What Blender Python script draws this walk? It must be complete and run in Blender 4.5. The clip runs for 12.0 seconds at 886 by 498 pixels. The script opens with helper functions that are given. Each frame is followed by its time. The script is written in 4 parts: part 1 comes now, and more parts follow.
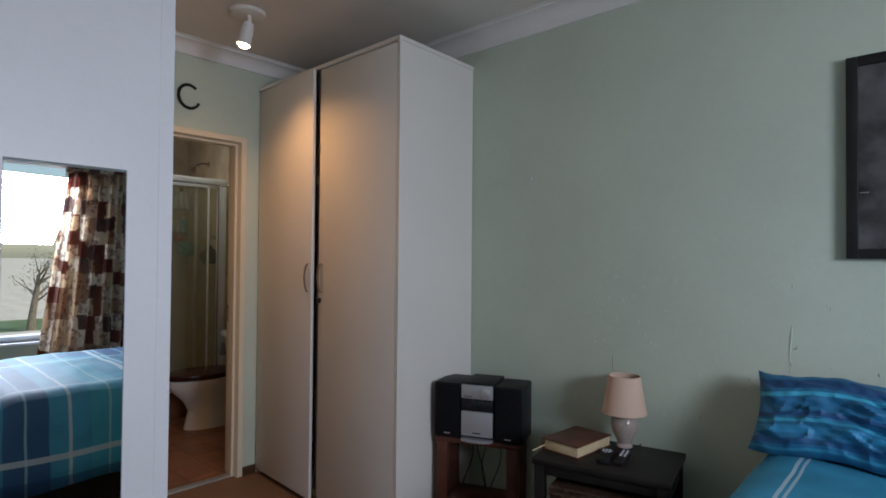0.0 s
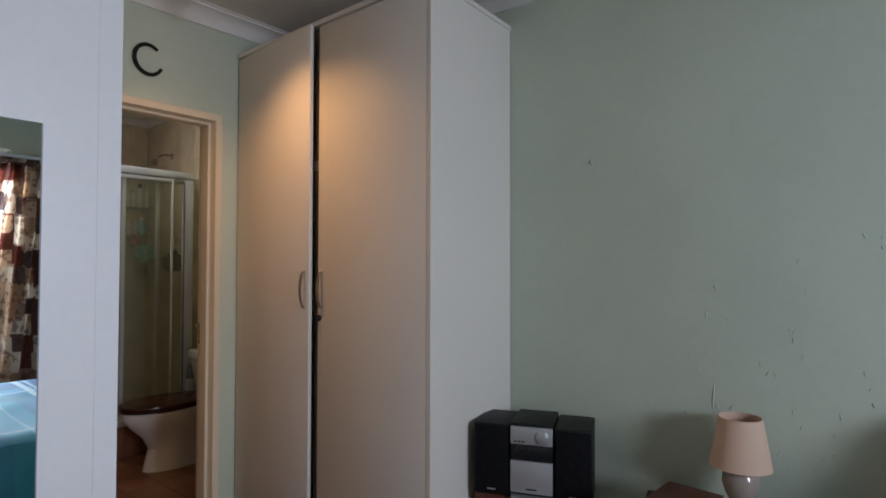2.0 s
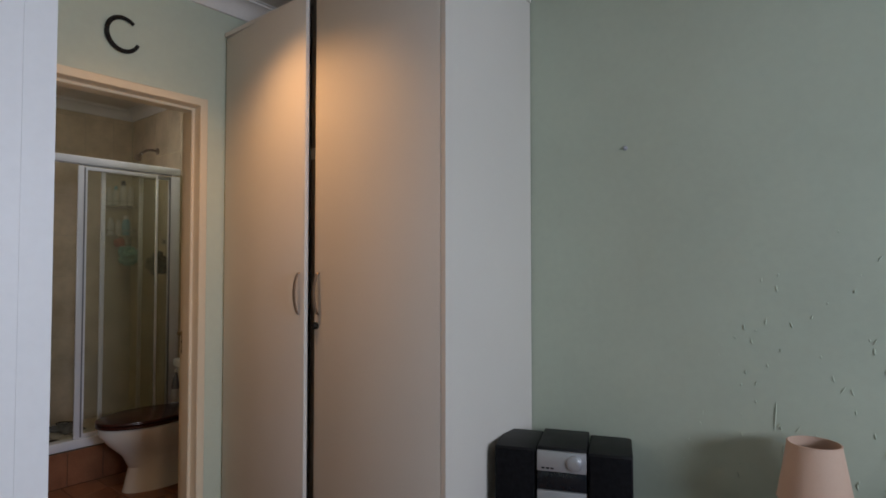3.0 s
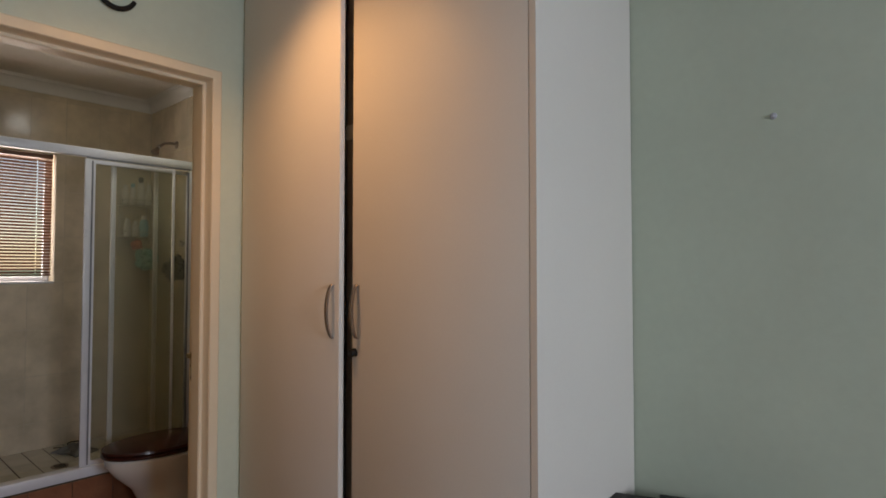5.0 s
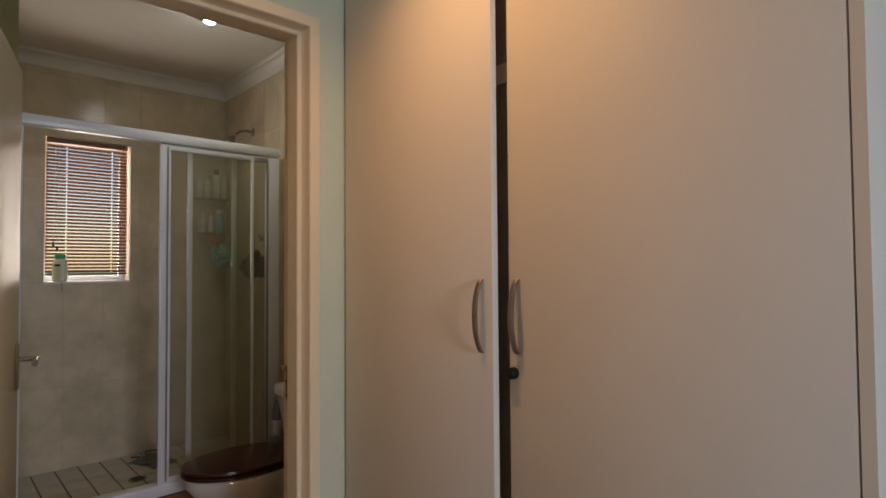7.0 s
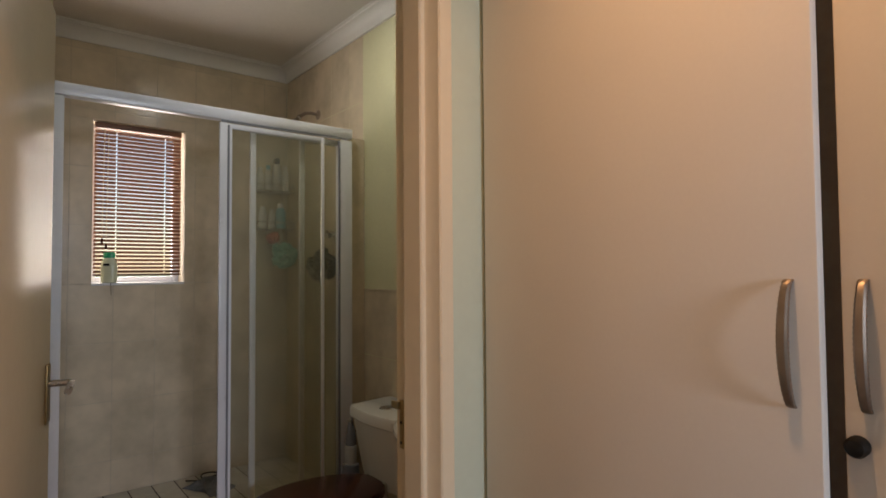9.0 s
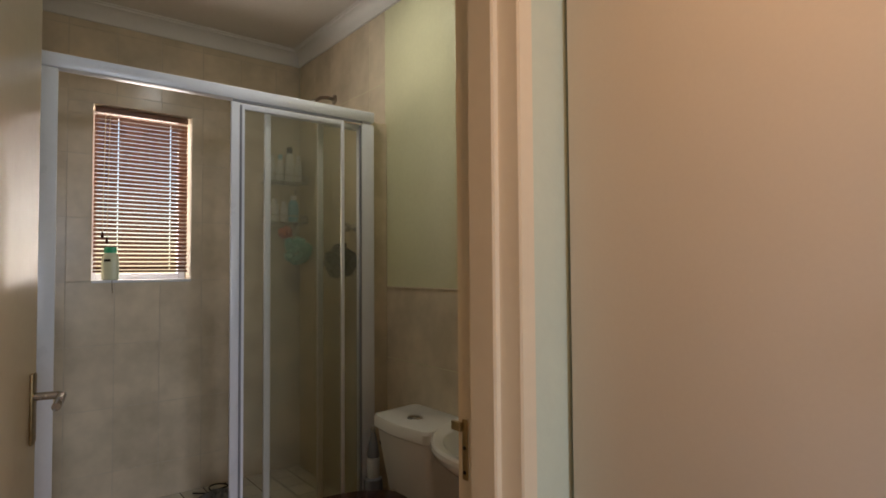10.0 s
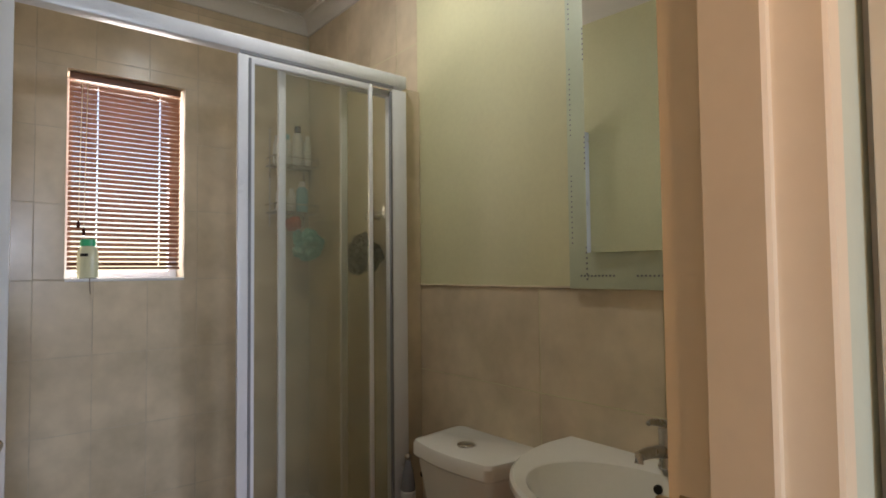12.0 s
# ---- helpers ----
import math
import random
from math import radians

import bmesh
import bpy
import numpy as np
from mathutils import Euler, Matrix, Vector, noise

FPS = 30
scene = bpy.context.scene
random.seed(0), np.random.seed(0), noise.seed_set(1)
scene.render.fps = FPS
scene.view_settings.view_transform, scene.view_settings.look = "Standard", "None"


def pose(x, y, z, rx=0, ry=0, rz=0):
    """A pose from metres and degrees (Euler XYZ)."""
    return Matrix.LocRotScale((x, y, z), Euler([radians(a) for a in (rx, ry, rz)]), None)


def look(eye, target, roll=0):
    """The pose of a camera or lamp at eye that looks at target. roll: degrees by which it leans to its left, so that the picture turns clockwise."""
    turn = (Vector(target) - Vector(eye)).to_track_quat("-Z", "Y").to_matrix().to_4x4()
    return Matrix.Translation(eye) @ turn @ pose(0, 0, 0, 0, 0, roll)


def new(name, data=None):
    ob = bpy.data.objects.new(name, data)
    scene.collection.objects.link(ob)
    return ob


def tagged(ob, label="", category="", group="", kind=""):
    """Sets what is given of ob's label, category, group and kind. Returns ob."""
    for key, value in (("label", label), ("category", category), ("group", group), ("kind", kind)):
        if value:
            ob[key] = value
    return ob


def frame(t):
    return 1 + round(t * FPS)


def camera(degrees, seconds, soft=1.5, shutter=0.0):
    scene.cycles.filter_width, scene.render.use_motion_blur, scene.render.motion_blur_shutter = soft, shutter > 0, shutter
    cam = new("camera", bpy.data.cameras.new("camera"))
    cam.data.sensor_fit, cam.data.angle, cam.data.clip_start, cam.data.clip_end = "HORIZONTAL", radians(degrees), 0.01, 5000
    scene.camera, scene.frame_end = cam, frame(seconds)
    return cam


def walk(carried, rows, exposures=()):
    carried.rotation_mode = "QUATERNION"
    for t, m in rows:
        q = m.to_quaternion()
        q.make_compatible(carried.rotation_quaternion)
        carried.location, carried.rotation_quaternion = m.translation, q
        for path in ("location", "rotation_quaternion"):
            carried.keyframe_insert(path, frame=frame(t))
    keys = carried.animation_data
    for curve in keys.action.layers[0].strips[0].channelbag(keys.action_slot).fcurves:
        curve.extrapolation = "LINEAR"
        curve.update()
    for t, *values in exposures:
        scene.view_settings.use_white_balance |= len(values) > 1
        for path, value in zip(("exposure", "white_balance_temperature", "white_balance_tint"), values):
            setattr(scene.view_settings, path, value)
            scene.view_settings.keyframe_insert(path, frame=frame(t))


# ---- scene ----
cam = camera(76.2, 12.0, soft=1.7)
PATH = [
    (0, (0.048, 0.075, 1.368), (-1.307, 1.545, 1.402), 0.5),
    (0.5, (-0.123, 0.142, 1.371), (-1.45, 1.639, 1.406), 0.4),
    (1, (-0.272, 0.198, 1.377), (-1.575, 1.715, 1.415), 0.3),
    (1.5, (-0.433, 0.29, 1.364), (-1.722, 1.819, 1.411), 0.2),
    (2, (-0.598, 0.353, 1.372), (-1.867, 1.898, 1.421), 0.1),
    (2.5, (-0.716, 0.42, 1.358), (-1.972, 1.975, 1.412), 0.1),
    (3, (-0.833, 0.528, 1.36), (-2.088, 2.084, 1.42), -0.0),
    (5, (-1.259, 0.833, 1.387), (-2.59, 2.324, 1.45), -0.0),
    (5.5, (-1.382, 0.877, 1.375), (-2.747, 2.338, 1.436), -0.1),
    (6, (-1.531, 0.928, 1.378), (-2.932, 2.353, 1.438), -0.2),
    (6.5, (-1.663, 0.966, 1.377), (-3.103, 2.353, 1.438), -0.3),
    (7, (-1.779, 0.973, 1.365), (-3.252, 2.325, 1.425), -0.4),
    (9, (-2.358, 1.093, 1.351), (-3.923, 2.336, 1.421), -0.4),
    (9.5, (-2.506, 1.134, 1.341), (-4.078, 2.368, 1.413), -0.3),
    (10, (-2.624, 1.144, 1.333), (-4.196, 2.378, 1.402), -0.4),
    (10.5, (-2.762, 1.146, 1.332), (-4.33, 2.385, 1.405), -0.4),
    (11, (-2.889, 1.164, 1.329), (-4.45, 2.412, 1.402), -0.5),
    (11.5, (-2.993, 1.195, 1.313), (-4.548, 2.451, 1.389), -0.5),
    (12, (-3.102, 1.234, 1.298), (-4.649, 2.5, 1.379), -0.6),
]
EXPOSURES = [(0, -0.13, 6650, 11), (3, 0.02, 6850, 11), (5, 0.10, 7100, 11), (7, 0.12, 7200, 11), (9, 0.38, 7000, 11), (11, 0.68, 6800, 10), (12, 1.02, 6600, 10)]
walk(cam, [(t, look(eye, target, roll)) for t, eye, target, roll in PATH], EXPOSURES)

# ---- light ----
world = bpy.data.worlds.new("sky")
scene.world = world
world.use_nodes = True
wn = world.node_tree.nodes
sky = wn.new("ShaderNodeTexSky")
sky.sky_type, sky.sun_disc = "NISHITA", False
sky.sun_elevation, sky.sun_rotation = radians(48), radians(-56)
wn["Background"].inputs["Strength"].default_value = 0.15
world.node_tree.links.new(sky.outputs["Color"], wn["Background"].inputs["Color"])


def lamp(name, kind, m, energy, color, **kw):
    data = bpy.data.lights.new(name, kind)
    data.energy, data.color = energy, color
    for key, value in kw.items():
        if key == "size":
            data.shape, data.size, data.size_y = "RECTANGLE", value[0], value[1]
        elif key == "angle":
            data.angle = value
        elif key == "radius":
            data.shadow_soft_size = value
        elif key == "spot":
            data.spot_size, data.spot_blend = value
    ob = new(name, data)
    ob.matrix_world = m
    return ob


lamp("sun", "SUN", look((-4.5, 3.0, 6.0), (0, 0, 0)), 5.0, (1.0, 0.95, 0.88), angle=radians(0.6))
lamp("window_daylight", "AREA", look((2.06, 0.93, 1.745), (0, 1.25, -0.175)), 108, (0.72, 0.805, 1.0), size=(1.14, 0.76))
lamp("bathroom_daylight", "AREA", look((-6.13, 1.74, 1.73), (0, 1.74, 0.9)), 10.0, (1.0, 0.90, 0.86), size=(0.4, 0.85))
lamp("passage_spot_bulb", "SPOT", look((-2.700, 1.535, 2.440), (-2.58, 1.42, 1.0)), 25, (1.0, 0.53, 0.23), radius=0.035, spot=(radians(146), 1.0))
lamp("bathroom_bulb", "SPOT", look((-4.63, 2.072, 2.612), (-4.40, 2.50, 1.0)), 6.6, (1.0, 0.97, 0.87), radius=0.03, spot=(radians(165), 1.0))

# ---- materials ----


def mat(name, color, rough=0.5, metal=0.0, vary=0.08, scale=6.0, fine=90.0, bump=0.05, second=None, spec=0.5, each=0.0, spread=0.07):
    m = bpy.data.materials.new(name)
    m.use_nodes = True
    n, l = m.node_tree.nodes, m.node_tree.links
    b = n["Principled BSDF"]
    tc = n.new("ShaderNodeTexCoord")
    big, small = n.new("ShaderNodeTexNoise"), n.new("ShaderNodeTexNoise")
    big.inputs["Scale"].default_value, small.inputs["Scale"].default_value = scale, fine
    big.inputs["Detail"].default_value = 4
    small.inputs["Detail"].default_value = 3
    place = n.new("ShaderNodeNewGeometry").outputs["Position"] if each else tc.outputs["Object"]
    l.new(place, big.inputs["Vector"])
    l.new(place, small.inputs["Vector"])
    add = n.new("ShaderNodeMath")
    add.operation = "MULTIPLY_ADD"
    add.inputs[1].default_value = 0.35
    l.new(small.outputs["Fac"], add.inputs[0])
    l.new(big.outputs["Fac"], add.inputs[2])
    ramp = n.new("ShaderNodeValToRGB")
    lo = second if second else tuple(c * (1 - vary * 2.2) for c in color)
    ramp.color_ramp.elements[0].position, ramp.color_ramp.elements[1].position = 0.42, 0.92
    ramp.color_ramp.elements[0].color, ramp.color_ramp.elements[1].color = (*lo, 1), (*color, 1)
    l.new(add.outputs[0], ramp.inputs["Fac"])
    out = ramp.outputs["Color"]
    if each:
        info = n.new("ShaderNodeObjectInfo")
        span = n.new("ShaderNodeMapRange")
        span.inputs["To Min"].default_value, span.inputs["To Max"].default_value = 1 - each, 1 + each
        l.new(info.outputs["Random"], span.inputs["Value"])
        hsv = n.new("ShaderNodeHueSaturation")
        l.new(span.outputs["Result"], hsv.inputs["Value"])
        l.new(out, hsv.inputs["Color"])
        out = hsv.outputs["Color"]
    l.new(out, b.inputs["Base Color"])
    rr = n.new("ShaderNodeMapRange")
    rr.inputs["To Min"].default_value, rr.inputs["To Max"].default_value = max(0.03, rough - spread), min(1, rough + spread)
    l.new(big.outputs["Fac"], rr.inputs["Value"])
    if rough > 0.04:
        l.new(rr.outputs["Result"], b.inputs["Roughness"])
    else:
        b.inputs["Roughness"].default_value = rough
    b.inputs["Metallic"].default_value = metal
    b.inputs["Specular IOR Level"].default_value = spec
    if bump:
        bp = n.new("ShaderNodeBump")
        bp.inputs["Strength"].default_value, bp.inputs["Distance"].default_value = bump, 0.004
        l.new(add.outputs[0], bp.inputs["Height"])
        l.new(bp.outputs["Normal"], b.inputs["Normal"])
    return m


def emitter(name, color, strength):
    m = mat(name, color, 0.4)
    b = m.node_tree.nodes["Principled BSDF"]
    b.inputs["Emission Color"].default_value, b.inputs["Emission Strength"].default_value = (*color, 1), strength
    return m


def glass_sheet(name, tint, gloss, haze):
    """Clear sheet: mostly transparent, some gloss, a little haze."""
    m = bpy.data.materials.new(name)
    m.use_nodes = True
    n, l = m.node_tree.nodes, m.node_tree.links
    n.remove(n["Principled BSDF"])
    clear, shine, fog, a, c = (n.new(k) for k in ("ShaderNodeBsdfTransparent", "ShaderNodeBsdfGlossy", "ShaderNodeBsdfDiffuse", "ShaderNodeMixShader", "ShaderNodeMixShader"))
    clear.inputs["Color"].default_value = (*tint, 1)
    shine.inputs["Roughness"].default_value = 0.06
    fog.inputs["Color"].default_value = (0.60, 0.60, 0.52, 1)
    fres = n.new("ShaderNodeFresnel")
    fres.inputs["IOR"].default_value = gloss
    nz = n.new("ShaderNodeTexNoise")
    nz.inputs["Scale"].default_value = 3.0
    mr = n.new("ShaderNodeMapRange")
    mr.inputs["To Min"].default_value, mr.inputs["To Max"].default_value = haze * 0.5, haze * 1.5
    tc = n.new("ShaderNodeTexCoord")
    l.new(tc.outputs["Object"], nz.inputs["Vector"])
    l.new(nz.outputs["Fac"], mr.inputs["Value"])
    l.new(mr.outputs["Result"], a.inputs["Fac"])
    l.new(clear.outputs[0], a.inputs[1])
    l.new(fog.outputs[0], a.inputs[2])
    l.new(fres.outputs[0], c.inputs["Fac"])
    l.new(a.outputs[0], c.inputs[1])
    l.new(shine.outputs[0], c.inputs[2])
    l.new(c.outputs[0], n["Material Output"].inputs["Surface"])
    return m


GREEN = mat("green_wall_paint", (0.53, 0.595, 0.485), 0.47, vary=0.05, scale=2.2, fine=38, bump=0.5)
YELLOW = mat("yellow_wall_paint", (0.66, 0.64, 0.42), 0.5, vary=0.06, scale=2.0, fine=60, bump=0.10)
WHITE = mat("white_wall_paint", (0.76, 0.75, 0.76), 0.42, vary=0.04, scale=2.0, fine=70, bump=0.06)
CEILING = mat("ceiling_paint", (0.70, 0.67, 0.62), 0.75, vary=0.06, scale=1.6, fine=60, bump=0.06)
CORNICE = mat("cornice_paint", (0.74, 0.73, 0.70), 0.6, vary=0.05, scale=3)
MELAMINE = mat("white_melamine", (0.72, 0.685, 0.63), 0.52, vary=0.03, scale=1.8, fine=140, bump=0.02, spec=0.3)
# darker tone for strips that stand in for shade in the wardrobe's gaps
GAPSHADE = mat("gap_shade_tone", (0.40, 0.35, 0.29), 0.7, vary=0.15)
CREAM = mat("cream_gloss_paint", (0.71, 0.62, 0.46), 0.31, vary=0.05, scale=1.2, fine=40, bump=0.012, spread=0.015)
DOORPAINT = mat("cream_door_paint", (0.70, 0.62, 0.48), 0.26, vary=0.05, scale=1.2, fine=40, bump=0.02, spread=0.03, spec=0.35)
CHROME = mat("brushed_metal", (0.55, 0.53, 0.50), 0.28, 1.0, vary=0.1, scale=20, bump=0.03)
SATIN = mat("satin_nickel", (0.36, 0.30, 0.25), 0.42, 1.0, vary=0.1, scale=30, bump=0.05)
BRASSY = mat("aged_brass", (0.50, 0.38, 0.20), 0.35, 1.0, vary=0.2, scale=18)
BLACKIRON = mat("dark_iron", (0.022, 0.020, 0.018), 0.55, 0.6, vary=0.3, scale=30, bump=0.3)
TILE = mat("cream_wall_tile", (0.71, 0.605, 0.455), 0.20, vary=0.0, scale=5, fine=17, bump=0.0, second=(0.50, 0.428, 0.315), each=0.035)
GROUT = mat("pale_grout", (0.60, 0.53, 0.41), 0.8, vary=0.1, scale=20)
SHOWERTILE = mat("white_floor_tile", (0.66, 0.64, 0.56), 0.35, vary=0.08, scale=9, each=0.06)
DARKGROUT = mat("dark_grout", (0.10, 0.075, 0.05), 0.9, vary=0.2, scale=20)
TERRA = mat("terracotta_tile", (0.30, 0.125, 0.062), 0.35, vary=0.0, scale=8, second=(0.18, 0.07, 0.036), each=0.10)
CARPET = mat("brown_floor", (0.20, 0.105, 0.052), 0.6, vary=0.0, scale=5, fine=220, bump=0.2, second=(0.165, 0.085, 0.042))
SKIRT = mat("dark_brown_skirting", (0.075, 0.035, 0.02), 0.4, vary=0.15, scale=10)
ALU = mat("white_aluminium", (0.74, 0.76, 0.82), 0.30, 0.0, vary=0.04, scale=6, bump=0.02)
ALUGREY = mat("grey_seal", (0.22, 0.23, 0.26), 0.5, vary=0.1)
PORCELAIN = mat("white_porcelain", (0.80, 0.79, 0.75), 0.10, vary=0.03, scale=3, bump=0.0)
SEATWOOD = mat("dark_mahogany", (0.060, 0.016, 0.012), 0.22, vary=0.0, scale=6, second=(0.035, 0.010, 0.008), bump=0.05)
BLINDWOOD = mat("brown_blind_slat", (0.18, 0.078, 0.040), 0.5, vary=0.10, scale=8)
PINE = mat("dark_wood_stand", (0.105, 0.030, 0.017), 0.42, vary=0.0, scale=9, second=(0.055, 0.016, 0.010), bump=0.08)
EBONY = mat("black_stained_wood", (0.016, 0.013, 0.012), 0.5, vary=0.25, scale=12, bump=0.08, spec=0.25)
WICKER = mat("dark_wicker", (0.075, 0.038, 0.02), 0.6, vary=0.3, scale=40, bump=0.3)
BLACKPLASTIC = mat("black_plastic", (0.012, 0.012, 0.013), 0.5, vary=0.2, scale=20, bump=0.05, spec=0.25)
SPEAKERCLOTH = mat("speaker_cloth", (0.012, 0.012, 0.014), 0.85, vary=0.3, scale=60, fine=400, bump=0.3, spec=0.1)
SILVER = mat("silver_plastic", (0.50, 0.51, 0.53), 0.32, 0.5, vary=0.05, scale=10, bump=0.02)
DISPLAY = mat("dark_display", (0.014, 0.016, 0.020), 0.12, vary=0.1)
LEATHER = mat("brown_leather", (0.105, 0.032, 0.018), 0.40, vary=0.25, scale=14, fine=160, bump=0.2)
PAPER = mat("gilt_page_edges", (0.60, 0.47, 0.28), 0.6, vary=0.12, scale=25, fine=220, bump=0.15)
LINEN = mat("peach_linen_shade", (0.60, 0.42, 0.32), 0.8, vary=0.05, scale=8, fine=260, bump=0.15)
CERAMIC = mat("taupe_ceramic", (0.36, 0.29, 0.25), 0.16, vary=0.08, scale=9, bump=0.0)
BUTTON = mat("pale_buttons", (0.45, 0.46, 0.50), 0.5)
SHAMPOO = mat("cream_bottle", (0.72, 0.74, 0.52), 0.3, vary=0.04)
CAPGREEN = mat("green_cap", (0.04, 0.45, 0.22), 0.35, vary=0.05)
PLASTICW = mat("white_bottle", (0.72, 0.73, 0.74), 0.35, vary=0.05)
PLASTICB = mat("blue_bottle", (0.22, 0.50, 0.62), 0.35, vary=0.05)
ORANGE = mat("orange_sponge", (0.62, 0.14, 0.05), 0.9, vary=0.2, scale=40, bump=0.5)
AQUA = mat("aqua_mesh_puff", (0.20, 0.55, 0.48), 0.85, vary=0.2, scale=60, bump=0.5)
CLOTHGREY = mat("grey_cloth", (0.26, 0.28, 0.30), 0.9, vary=0.2, scale=30, fine=300, bump=0.3)
DARKPUFF = mat("charcoal_mesh_puff", (0.05, 0.055, 0.06), 0.9, vary=0.3, scale=60, bump=0.5)
MIRROR = mat("silvered_glass", (0.86, 0.89, 0.87), 0.004, 1.0, vary=0.0, bump=0.0)
FROSTED = mat("frosted_mirror_border", (0.52, 0.58, 0.44), 0.45, 0.0, vary=0.05, scale=10)
GLASS = glass_sheet("shower_glass", (0.93, 0.93, 0.88), 1.22, 0.085)
PANE = glass_sheet("window_glass", (0.96, 0.97, 0.97), 1.3, 0.0)
BULB = emitter("warm_bulb", (1.0, 0.72, 0.42), 22.0)
COOLBULB = emitter("cool_bulb", (0.86, 0.94, 1.0), 45.0)
PHOTO = mat("dark_photograph", (0.14, 0.135, 0.14), 0.20, vary=0.0, scale=5, fine=14, second=(0.014, 0.013, 0.014), bump=0.0)
PICFRAME = mat("black_frame_paint", (0.012, 0.011, 0.011), 0.35, vary=0.2)
GRASS = mat("lawn", (0.12, 0.19, 0.08), 0.9, vary=0.25, scale=3, bump=0.3)
BARK = mat("pale_bark", (0.26, 0.21, 0.16), 0.9, vary=0.25, scale=12, bump=0.4)
LEAF = mat("leaf", (0.09, 0.13, 0.04), 0.7, vary=0.2)
PAVING = mat("pale_paving", (0.58, 0.55, 0.49), 0.85, vary=0.15, scale=3)
PLASTER = mat("outside_plaster", (0.66, 0.62, 0.54), 0.85, vary=0.08, scale=3)


def stripes(m, axis, bands, base_socket, space="Object"):
    """Mixes bands (from, to, colour), in metres along an axis of the object, over a colour; returns the new socket."""
    n, l = m.node_tree.nodes, m.node_tree.links
    tc = n.new("ShaderNodeTexCoord")
    nz = n.new("ShaderNodeTexNoise")
    nz.inputs["Scale"].default_value = 2.5
    sep = n.new("ShaderNodeSeparateXYZ")
    l.new(tc.outputs[space], sep.inputs[0])
    l.new(tc.outputs[space], nz.inputs["Vector"])
    wob = n.new("ShaderNodeMath")
    wob.operation = "MULTIPLY_ADD"
    wob.inputs[1].default_value = 0.03
    l.new(nz.outputs["Fac"], wob.inputs[0])
    l.new(sep.outputs[axis], wob.inputs[2])
    sock = base_socket
    for a, b, col, strength in bands:
        c, d, mul, mx = n.new("ShaderNodeMath"), n.new("ShaderNodeMath"), n.new("ShaderNodeMath"), n.new("ShaderNodeMixRGB")
        c.operation, d.operation, mul.operation = "COMPARE", "MULTIPLY", "MULTIPLY"
        c.inputs[1].default_value, c.inputs[2].default_value = (a + b) / 2 + 0.015, (b - a) / 2
        l.new(wob.outputs[0], c.inputs[0])
        mul.inputs[1].default_value = strength
        l.new(c.outputs[0], mul.inputs[0])
        mx.inputs["Color2"].default_value = (*col, 1)
        l.new(mul.outputs[0], mx.inputs["Fac"])
        l.new(sock, mx.inputs["Color1"])
        sock = mx.outputs["Color"]
    return sock


def cloth(name, base, bands_by_axis, space="Object"):
    m = mat(name, base, 0.62, vary=0.18, scale=7, fine=300, bump=0.25, spec=0.45)
    n, l = m.node_tree.nodes, m.node_tree.links
    b = n["Principled BSDF"]
    sock = b.inputs["Base Color"].links[0].from_socket
    for axis, bands in bands_by_axis:
        sock = stripes(m, axis, bands, sock, space)
    l.new(sock, b.inputs["Base Color"])
    return m


NAVY, TEAL, AQ, PALE = (0.012, 0.055, 0.16), (0.02, 0.16, 0.21), (0.03, 0.32, 0.42), (0.42, 0.52, 0.56)
across = [(-1.6, -1.42, NAVY, 0.85), (-1.28, -1.1, TEAL, 0.8), (-0.92, -0.74, NAVY, 0.85), (-0.56, -0.40, AQ, 0.6), (-0.22, -0.05, NAVY, 0.8)]
lines = [(-1.70, -1.685, PALE, 0.8), (-1.36, -1.345, PALE, 0.8), (-1.33, -1.315, PALE, 0.7), (-1.02, -1.005, PALE, 0.8), (-0.66, -0.645, PALE, 0.8), (-0.30, -0.27, PALE, 0.9), (-0.25, -0.235, PALE, 0.7)] + [(y, y + 0.011, (0.25, 0.46, 0.52), 0.7) for y in (-1.53, -1.19, -0.84, -0.48, -0.12)]
longwise = [(-0.540, -0.529, PALE, 0.8), (-0.519, -0.510, PALE, 0.7), (0.05, 0.17, TEAL, 0.6), (0.32, 0.50, NAVY, 0.6), (0.22, 0.245, PALE, 0.7), (0.62, 0.645, PALE, 0.7), (0.78, 0.95, AQ, 0.5), (1.05, 1.07, PALE, 0.7)]
COVERLET = cloth("blue_tartan_coverlet", (0.035, 0.28, 0.44), [(1, across), (0, longwise), (1, lines), (2, [(0.38, 0.41, PALE, 0.75), (0.24, 0.30, NAVY, 0.6)])])
DEEP, MIDB, SKYB = (0.008, 0.050, 0.15), (0.014, 0.13, 0.26), (0.04, 0.36, 0.52)
PILLOWCASE = cloth("blue_striped_pillowcase", (0.016, 0.17, 0.33), [(1, [(0.225, 0.262, DEEP, 0.85), (0.196, 0.212, SKYB, 0.9), (0.155, 0.186, MIDB, 0.8), (0.122, 0.140, DEEP, 0.85), (0.100, 0.112, SKYB, 0.7), (0.066, 0.088, (0.02, 0.22, 0.40), 0.7), (0.034, 0.052, DEEP, 0.75), (0.016, 0.024, SKYB, 0.5)])], "UV")


